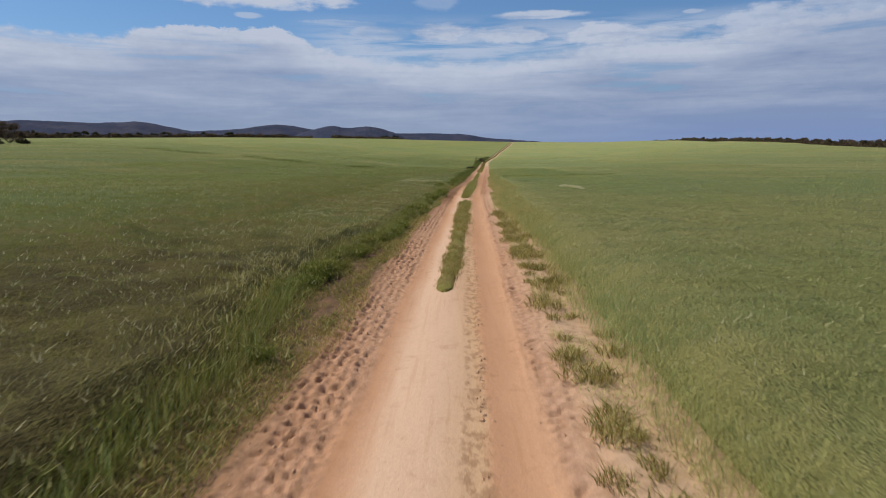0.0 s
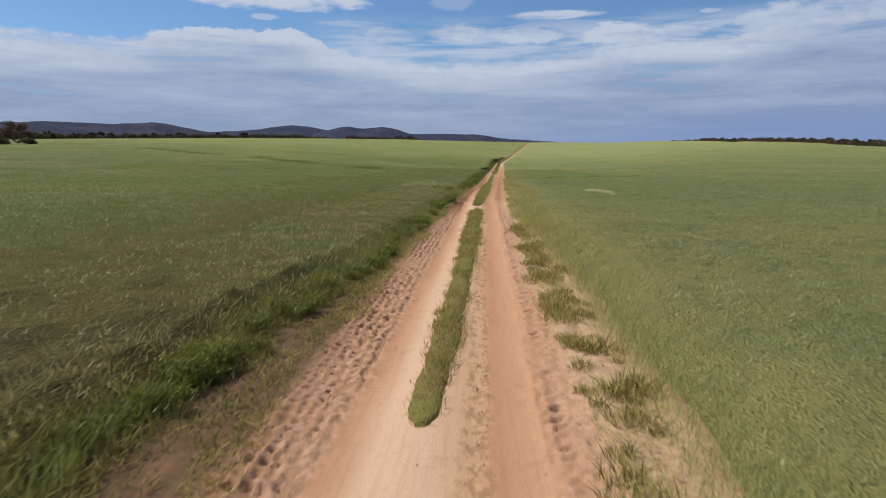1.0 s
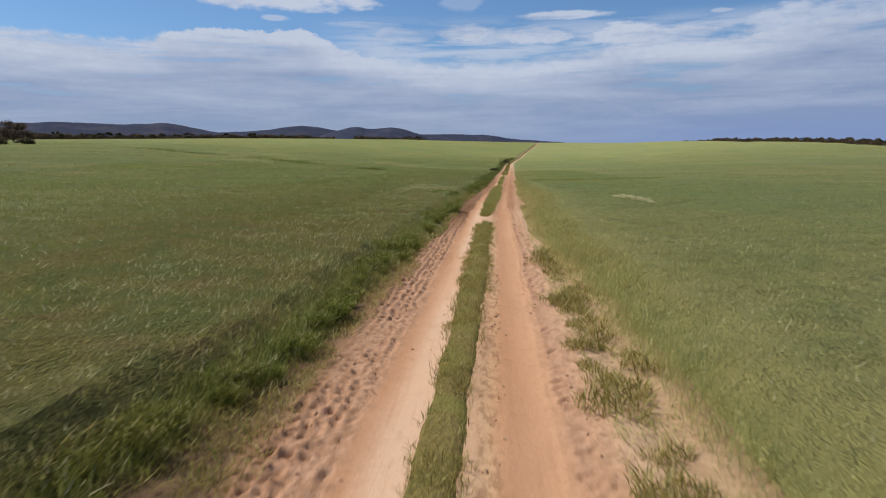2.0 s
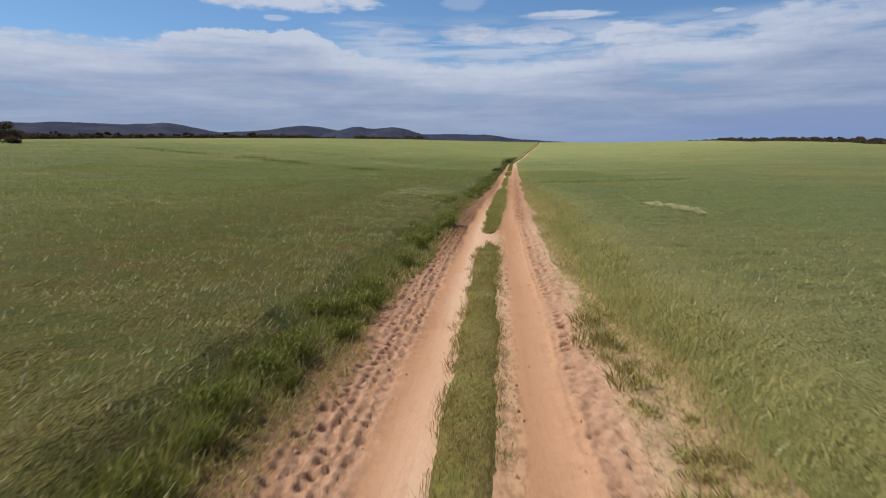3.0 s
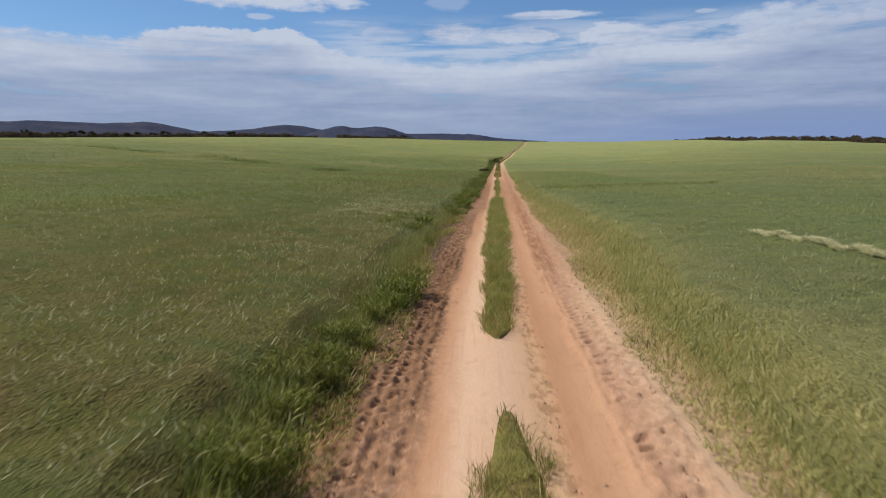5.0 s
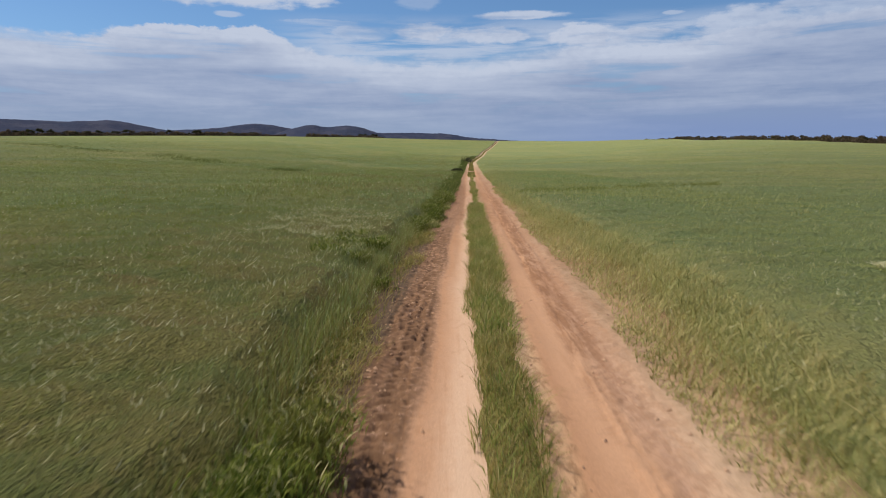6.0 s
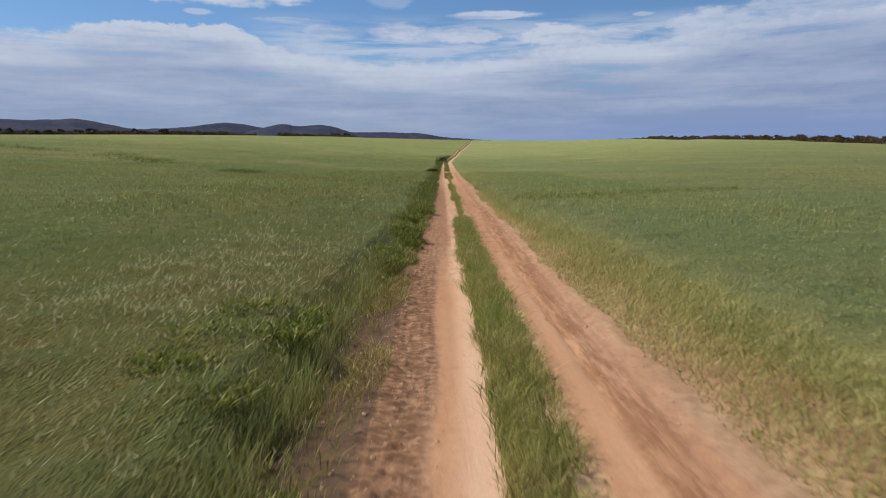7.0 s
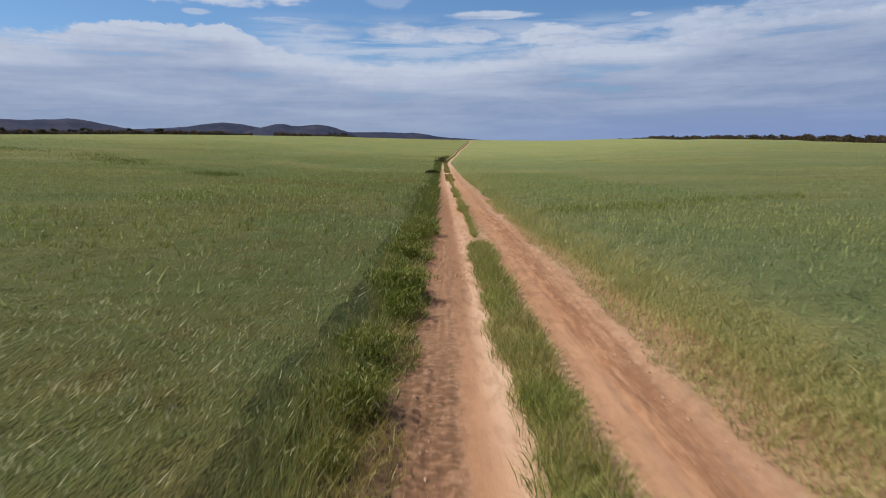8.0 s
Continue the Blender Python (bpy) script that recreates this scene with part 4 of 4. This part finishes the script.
def build_weed_clumps():
    rng = np.random.default_rng(37)
    kinds = [clump_mesh(rng, n, r, h) for n, r, h in ((520, 0.24, 0.32), (820, 0.32, 0.42), (380, 0.2, 0.28), (960, 0.40, 0.40))]
    for i in range(380):
        y = rng.uniform(69, 112) if i % 10 == 0 else rng.uniform(5, 150) if i % 3 else rng.uniform(14, 56)
        if 57 < y < 69.5 and i % 7:
            continue
        l = float(crop_edge(-1, y)) + (rng.uniform(0.0, 0.5) if 50 < y < 74 else rng.uniform(-0.25, 0.4)) * (1 if y > 16 else 0.6)
        if i % 10 and fbm(y / 5.0, 2.2, 39, 3) < 0.44 + 0.1 * rng.random():
            continue
        x = float(l + xc(y))
        s = rng.uniform(0.7, 1.25) * float(np.interp(y, (28, 38, 54, 60, 68, 74), (0.9, 1.25, 1.25, 0.9, 1.0, 1.5)))
        ob = new("weed_clump", None)
        leaves, heads = kinds[int(rng.integers(0, 4))]
        tagged(part("leaves", leaves, ob), kind="stuff")
        tagged(part("flower_head", heads, ob), "pale dry seed heads", kind="stuff")
        ob.matrix_world = Matrix.LocRotScale((x, y, float(ground_z(x, y)) - 0.02), Euler((0, 0, rng.uniform(0, 6.28))), (s, s, s))
        tagged(ob, "leafy green weed clump on the bank below the crop", "weed", "weeds of the bank")
    for i in range(16):                                     # a lush patch inside the crop
        y, l = rng.uniform(61.8, 65.6), rng.uniform(-4.1, -2.9)
        x, s = float(l + xc(y)), rng.uniform(1.35, 1.8)
        ob = new("weed_clump", None)
        leaves, heads = kinds[int(rng.integers(0, 4))]
        tagged(part("leaves", leaves, ob), kind="stuff")
        tagged(part("flower_head", heads, ob), "pale dry seed heads", kind="stuff")
        ob.matrix_world = Matrix.LocRotScale((x, y, float(ground_z(x, y)) - 0.02), Euler((0, 0, rng.uniform(0, 6.28))), (s, s, s))
        tagged(ob, "tall bright green weed clump standing among the crop", "weed", "weeds in the crop")


build_weed_clumps()


def build_tufts():
    rng = np.random.default_rng(9)
    kinds = [tuft_mesh(rng, n, r, h, [TUFT, DRY]) for n, r, h in ((90, 0.15, 0.26), (130, 0.22, 0.30), (60, 0.12, 0.20), (170, 0.30, 0.28))]
    for i in range(115):
        y = rng.uniform(3, 36)
        l = 1.66 + rng.gamma(2.0, 0.22)
        if l > 2.6:
            continue
        x = float(l + xc(y))
        ob = new("grass_tuft", kinds[int(rng.integers(0, 4))])
        s = rng.uniform(0.55, 1.2)
        ob.matrix_world = Matrix.LocRotScale((x, y, float(ground_z(x, y))), Euler((0, 0, rng.uniform(0, 6.28))), (s, s, s))
        tagged(ob, "olive grass tuft on bare sandy soil beside the track", "grass tuft", "grass tufts of the verge")


build_tufts()


def build_straw_strip():
    """A flattened, bleached row in the crop."""
    rng = np.random.default_rng(13)
    n = 5200
    t = rng.random(n)
    a, b = np.array((9.1, 60.2)), np.array((9.7, 52.6))
    way = (b - a) / np.hypot(*(b - a))
    off = rng.normal(0, 0.045, n) * np.clip((1 - t) * 6, 0.2, 1)  * (0.7 + 0.8 * vnoise(t * 14, t * 0, 91))
    keep = rng.random(n) < 0.35 + 1.0 * vnoise(t * 22, t * 0 + 3, 93)
    p = (a[None] + (b - a)[None] * t[:, None] + np.stack([way[1] * off, -way[0] * off], 1))[keep]
    x, y = p.T
    z = terrain(x, y) + np.maximum(canopy_height(x - xc(y), y, 1), 0) + 0.04
    me = blades(x, y, z, rng.uniform(0.09, 0.18, len(x)), np.full(len(x), 0.028), 0.8, (0.3, 0.1), 2, rng)
    pile = Pile()
    pile.add(me)
    tagged(new("straw_row", pile.mesh("straw_row", [PALE])), "bleached flattened row of straw in the green crop", "straw", kind="stuff")


build_straw_strip()


def build_dark_rows():
    """Rows of taller, darker growth in the crop."""
    rng = np.random.default_rng(15)
    pile = Pile()
    for (ax, ay), (bx, by), wide, n, tall, w in (((5.6, 95), (12.5, 97), 1.3, 1700, 0.3, 0.04), ((14, 101), (24, 104), 1.3, 1300, 0.28, 0.05),
                                                 ((-34, 146), (-66, 202), 2.6, 1300, 0.36, 0.16), ((-70, 190), (-105, 215), 3.0, 800, 0.36, 0.18),
                                                 ((-17, 125), (-22, 133), 1.2, 700, 0.5, 0.08)):
        t, side = rng.random(n), rng.normal(0, wide, n)
        k = rng.random(n) < 0.3 + vnoise(t * 17, t * 0, 94)
        x, y = (ax + (bx - ax) * t + side * 0.4)[k], (ay + (by - ay) * t + side)[k]
        sgn = -1 if ax < 0 else 1
        z = terrain(x, y) + np.maximum(canopy_height(x - xc(y), y, sgn), 0) - 0.05
        pile.add(blades(x, y, z, tall * rng.uniform(0.5, 1.1, len(x)), w * rng.uniform(0.6, 1.3, len(x)), 0.4, (0.1, 0), 1, rng), 0 if ax < 0 else 1)
    tagged(new("dark_crop_rows", pile.mesh("dark_crop_rows", [DARK_LEAF, CROP])), "rows of taller dark green growth in the crop", "crop rows", kind="stuff")


build_dark_rows()


# ---- clods, stones ----
def build_clods():
    rng = np.random.default_rng(19)
    base = np.array([(1, 0, 0), (-1, 0, 0), (0, 1, 0), (0, -1, 0), (0, 0, 1), (0, 0, -1)], float)
    oct_f = np.array([[0, 2, 4], [2, 1, 4], [1, 3, 4], [3, 0, 4], [2, 0, 5], [1, 2, 5], [3, 1, 5], [0, 3, 5]])
    n = 4600
    y = rng.uniform(1, 100, n)
    band = rng.random(n)
    l = np.where(band < 0.52, rng.normal(-1.6, 0.33, n), np.where(band < 0.78, rng.normal(1.75, 0.33, n), np.where(band < 0.95, rng.normal(0.52, 0.07, n), rng.uniform(-1.4, 1.8, n))))
    s = 0.009 + 0.022 * rng.random(n) ** 3
    v = base[None] * (1 + rng.normal(0, 0.28, (n, 6, 1))) * s[:, None, None] * np.array([1.2, 1.2, 0.8])
    a = rng.uniform(0, 6.28, n)
    c, sn = np.cos(a)[:, None], np.sin(a)[:, None]
    y[:90], l[:90] = rng.normal(80.6, 0.5, 90), rng.normal(-0.75, 0.14, 90)   # broken crust in one rut
    x = l + xc(y)
    v = np.stack([v[..., 0] * c - v[..., 1] * sn + x[:, None], v[..., 0] * sn + v[..., 1] * c + y[:, None], v[..., 2] + (ground_z(x, y) + s * 0.3)[:, None]], -1)
    pile = Pile()
    pile.add((v.reshape(-1, 3), (np.arange(n)[:, None, None] * 6 + oct_f[None]).reshape(-1, 3)))
    tagged(new("soil_clods", pile.mesh("soil_clods", [CLODS])), "loose clods and stones along the wheel ruts", "clods", kind="stuff")


build_clods()


# ---- trees ----
def bark_material():
    m, n = material("bark")
    p = n.add("ShaderNodeNewGeometry").outputs["Position"]
    g = n.noise(n.stretch(p, 6, 6, 1.2), 1.0, 4)
    finish(n, n.mix(g, (0.10, 0.075, 0.055), (0.30, 0.25, 0.20)), 0.9, g, 0.5, 0.05)
    return m


def crown_material(name, lo, hi):
    m, n = material(name)
    geo = n.add("ShaderNodeNewGeometry")
    c = n.mix(geo.outputs["Random Per Island"], lo, hi)
    finish(n, c, 0.7, spec=0.2, translucent=c)
    return m


BARK = bark_material()
GUM = crown_material("gum_leaf", (0.03, 0.033, 0.017), (0.08, 0.078, 0.042))
BROWN = crown_material("mallee_leaf", (0.07, 0.056, 0.048), (0.15, 0.118, 0.098))
SCRUB = crown_material("scrub_leaf", (0.07, 0.056, 0.043), (0.16, 0.124, 0.092))


def limb(pile, a, b, ra, rb, sides=5):
    a, b = np.array(a, float), np.array(b, float)
    d = (b - a) / np.linalg.norm(b - a)
    u = np.cross(d, (0.3, 0.9, 0.1))
    u /= np.linalg.norm(u)
    w = np.cross(d, u)
    t = np.linspace(0, 2 * np.pi, sides, endpoint=False)
    ring = np.cos(t)[:, None] * u + np.sin(t)[:, None] * w
    v = np.concatenate([a + ring * ra, b + ring * rb])
    i = np.arange(sides)
    j = (i + 1) % sides
    f = np.concatenate([np.stack([i, j, j + sides], 1), np.stack([i, j + sides, i + sides], 1)])
    pile.add((v, f))


def make_tree(rng, height, spread, leaf, leaves, size, low=0.35, stems=3, label="", group=""):
    """A tapered, forking trunk and a crown of separate leaf clumps."""
    root = new("tree", None)
    wood = Pile()
    clumps = []
    fork = height * low * rng.uniform(0.5, 0.8)
    limb(wood, (0, 0, -1.4), (0.05 * height * rng.normal(), 0.02 * height, fork), height * 0.03, height * 0.022, 7)
    for i in range(stems):
        a = 2 * np.pi * (i + rng.random() * 0.6) / stems
        mid = np.array((np.cos(a) * spread * 0.3, np.sin(a) * spread * 0.3, height * (low + 0.18)))
        limb(wood, (0, 0, fork), mid, height * 0.02, height * 0.013)
        for k in range(3):
            b = a + rng.normal(0, 0.7)
            rr = spread * rng.uniform(0.35, 0.95)
            hh = height * (0.98 - (0.30 + 0.5 * (low < 0.2)) * (rr / spread) ** 2 - 0.22 * rng.random())
            end = np.array((np.cos(b) * rr, np.sin(b) * rr, hh))
            limb(wood, mid, end * (0.93, 0.93, 0.95), height * 0.012, height * 0.004, 4)
            clumps.append((end, spread * rng.uniform(0.22, 0.4)))
    part("trunk", wood.mesh("trunk", [BARK]), root)
    n = leaves
    which = rng.integers(0, len(clumps), n)
    c = np.array([q[0] for q in clumps])[which]
    rad = np.array([q[1] for q in clumps])[which]
    d = rng.normal(0, 1, (n, 3))
    d /= np.linalg.norm(d, axis=1)[:, None]
    p = c + d * (rad * rng.random(n) ** 0.4)[:, None] * (1, 1, 0.6)
    u = rng.normal(0, 1, (n, 3))
    u /= np.linalg.norm(u, axis=1)[:, None]
    w = np.cross(u, d)
    s = size * rng.uniform(0.6, 1.4, n)[:, None]
    v = np.stack([p - u * s, p + w * s * 0.6, p + u * s, p - w * s * 0.6], 1).reshape(-1, 3)
    f = (np.arange(n)[:, None, None] * 4 + np.array([[[0, 1, 2], [0, 2, 3]]])).reshape(-1, 3)
    part("crown", mesh_from("crown", v, f, [leaf]), root)
    return tagged(root, label, "tree", group)


def stand(ob, x, y, s=1.0, turn=0.0):
    deep = 0.1 if math.hypot(x, y) < 320 else 0.6          # roots go below the coarse far ground
    ob.matrix_world = Matrix.LocRotScale((x, y, float(terrain(x, y)) - deep), Euler((0, 0, turn)), (s, s, s * 1.0))


def polar(az, r):
    return r * math.sin(radians(az)), r * math.cos(radians(az)) + 30


def build_trees():
    rng = np.random.default_rng(23)
    dome = make_tree(rng, 9.4, 6.4, BROWN, 5200, 0.32, 0.04, 10, "sparse brown-leaved mallee tree at the far field edge")
    stand(dome, -176, 256)
    gum = [make_tree(rng, h, sp, m, 420, 0.9, lo, 3, "dark gum tree in a far belt of woodland", "far belt trees")
           for h, sp, m, lo in ((10.5, 5.6, GUM, 0.3), (9.0, 5.4, SCRUB, 0.15), (11.0, 5.0, GUM, 0.35), (8.0, 6.0, GUM, 0.12), (9.0, 6.2, BROWN, 0.15))]
    places = []
    for i in range(150):                                    # woodland on the right of the track
        t = (i + rng.random()) / 150
        az = 16.5 + 27 * t
        r = float(np.interp(az, *zip(*BELT))) + rng.uniform(2, 14)
        places.append((az, r, rng.uniform(0.27, 0.43)))
    for i in range(95):                                     # and on the left, below the hills
        t = (i + rng.random()) / 95
        places.append((-46 + 31 * t, rng.uniform(905, 930), rng.uniform(0.7, 1.1) * (1.2 - 0.5 * t)))
    for i in range(34):
        places.append((rng.uniform(-11.2, -5.2), rng.uniform(905, 925), rng.uniform(0.32, 0.6)))
    used = set()
    for az, r, s in places:
        k = int(rng.integers(0, 5))
        x, y = polar(az, r)
        ob = gum[k] if k not in used else copy_thing(gum[k], Matrix.Identity(4))
        used.add(k)
        stand(ob, x, y, s, rng.uniform(0, 6.28))
    # undergrowth of the belts
    pile = Pile()
    for a0, a1, r0, r1, n, hmax in ((-47, -13, 903, 908, 15000, 7.0), (-11.4, -5.0, 903, 903, 2200, 4.0)):
        t = rng.random(n)
        az = np.radians(a0 + (a1 - a0) * t)
        r = np.interp(t, (0, 0.5, 1), (r0, (r0 + 2 * r1) / 3, r1)) + rng.uniform(0, 16, n)
        x, y = r * np.sin(az), r * np.cos(az) + 30
        z = terrain(x, y) + hmax * (1.35 - 0.7 * t) * rng.random(n) * (0.35 + 0.8 * vnoise(t * 90, t * 0, 97))
        pile.add(blades(x, y, z - 0.8, np.full(n, 1.7), np.full(n, 2.4), 0.5, (0, 0), 1, rng))
    n = 22000
    deg = rng.uniform(16.8, 46, n)
    r = np.interp(deg, *zip(*BELT)) + rng.uniform(0, 12, n)
    x, y = r * np.sin(np.radians(deg)), r * np.cos(np.radians(deg)) + 30
    z = terrain(x, y) + 3.4 * rng.random(n) * (0.4 + 0.8 * vnoise(deg * 6, deg * 0, 98))
    pile.add(blades(x, y, z - 0.9, np.full(n, 1.1), np.full(n, 1.2), 0.6, (0, 0), 1, rng))
    tagged(new("undergrowth", pile.mesh("undergrowth", [SCRUB])), "brown-green scrub below the far trees", "scrub", kind="stuff")


build_trees()


def make_bush(rng, wide, high, n, size, leaf, label):
    root = new("bush", None)
    wood = Pile()
    for i in range(6):
        a = rng.uniform(0, 6.28)
        limb(wood, (0, 0, -0.15), (math.cos(a) * wide * 0.3, math.sin(a) * wide * 0.3, high * rng.uniform(0.5, 0.8)), high * 0.03, high * 0.01, 4)
    part("stems", wood.mesh("stems", [BARK]), root)
    c = np.stack([rng.normal(0, wide * 0.24, 14), rng.normal(0, wide * 0.2, 14), high * rng.uniform(0.25, 0.8, 14)], 1)
    p = c[rng.integers(0, 14, n)] + rng.normal(0, 1, (n, 3)) * (wide * 0.09, wide * 0.09, high * 0.11)
    p[:, 2] = np.maximum(p[:, 2], 0.05)
    u, w = rng.normal(0, size, (n, 3)), rng.normal(0, size * 0.6, (n, 3))
    v = np.stack([p - u, p + w, p + u, p - w], 1).reshape(-1, 3)
    f = (np.arange(n)[:, None, None] * 4 + np.array([[[0, 1, 2], [0, 2, 3]]])).reshape(-1, 3)
    part("leaves", mesh_from("leaves", v, f, [leaf]), root)
    return tagged(root, label, "bush")


_r = np.random.default_rng(29)
for _x, _y, _w, _h in ((-164, 231, 4.2, 2.7), (-157, 236, 3.4, 2.3)):
    stand(make_bush(_r, _w, _h, 800, 0.2, GUM, "dark rounded shrub standing in the green crop"), _x, _y)
for _y, _o, _w, _h in ((296, -1.7, 4.4, 2.9), (178, -2.9, 2.0, 1.2)):
    stand(make_bush(_r, _w, _h, 500, 0.13, GUM, "dark green bush at the edge of the track"), float(xc(_y)) + _o, _y)


# ---- hills ----
def hill_material():
    m, n = material("hill_scrub_hazy")
    p = n.add("ShaderNodeNewGeometry").outputs["Position"]
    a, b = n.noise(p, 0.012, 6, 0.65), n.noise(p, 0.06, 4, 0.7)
    # blue haze of distance is put into the scrub's dark colours
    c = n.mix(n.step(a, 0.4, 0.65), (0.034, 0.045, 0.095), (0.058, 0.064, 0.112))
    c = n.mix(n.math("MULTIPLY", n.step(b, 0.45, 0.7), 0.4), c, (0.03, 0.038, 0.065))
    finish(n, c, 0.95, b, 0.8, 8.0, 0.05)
    return m


HILL = hill_material()


def build_hill(dist, deep, profile, seed, rough=0.10):
    """A range; its skyline is given by direction and height in degrees."""
    pa, pe = zip(*profile)
    az = np.linspace(pa[0], pa[-1], 180)
    el = sum(np.interp(az + k, pa, pe) for k in (-0.35, 0, 0.35)) / 3
    ends = np.clip(np.minimum(az - pa[0], pa[-1] - az) / 1.2, 0, 1)
    el = el + (rough * (fbm(az / 1.1, az * 0, seed, 5) - 0.5) + 0.03 * (vnoise(az * 6, az * 0, seed + 9) - 0.5)) * ends
    top = dist * np.tan(np.radians(el)) + 2.8
    v = np.linspace(-1, 1, 41)
    R = dist + v[:, None] * deep * np.ones_like(az)
    prof = np.cos(v * np.pi / 2) ** 1.15
    A = np.radians(az)[None] * np.ones_like(R)
    X, Y = R * np.sin(A), R * np.cos(A) + 30
    Z = top[None] * prof[:, None]
    Z = Z * (1 + 0.16 * (fbm(X / 160, Y / 160, seed + 3, 3) - 0.5) * (1 - np.exp(-(v[:, None] / 0.2) ** 2)))
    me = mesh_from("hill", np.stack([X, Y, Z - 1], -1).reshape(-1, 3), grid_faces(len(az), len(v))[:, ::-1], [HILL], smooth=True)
    tagged(new("hill", me), "scrub-covered range beyond the fields, dark blue from haze painted into its colour", "hill", "far hills")


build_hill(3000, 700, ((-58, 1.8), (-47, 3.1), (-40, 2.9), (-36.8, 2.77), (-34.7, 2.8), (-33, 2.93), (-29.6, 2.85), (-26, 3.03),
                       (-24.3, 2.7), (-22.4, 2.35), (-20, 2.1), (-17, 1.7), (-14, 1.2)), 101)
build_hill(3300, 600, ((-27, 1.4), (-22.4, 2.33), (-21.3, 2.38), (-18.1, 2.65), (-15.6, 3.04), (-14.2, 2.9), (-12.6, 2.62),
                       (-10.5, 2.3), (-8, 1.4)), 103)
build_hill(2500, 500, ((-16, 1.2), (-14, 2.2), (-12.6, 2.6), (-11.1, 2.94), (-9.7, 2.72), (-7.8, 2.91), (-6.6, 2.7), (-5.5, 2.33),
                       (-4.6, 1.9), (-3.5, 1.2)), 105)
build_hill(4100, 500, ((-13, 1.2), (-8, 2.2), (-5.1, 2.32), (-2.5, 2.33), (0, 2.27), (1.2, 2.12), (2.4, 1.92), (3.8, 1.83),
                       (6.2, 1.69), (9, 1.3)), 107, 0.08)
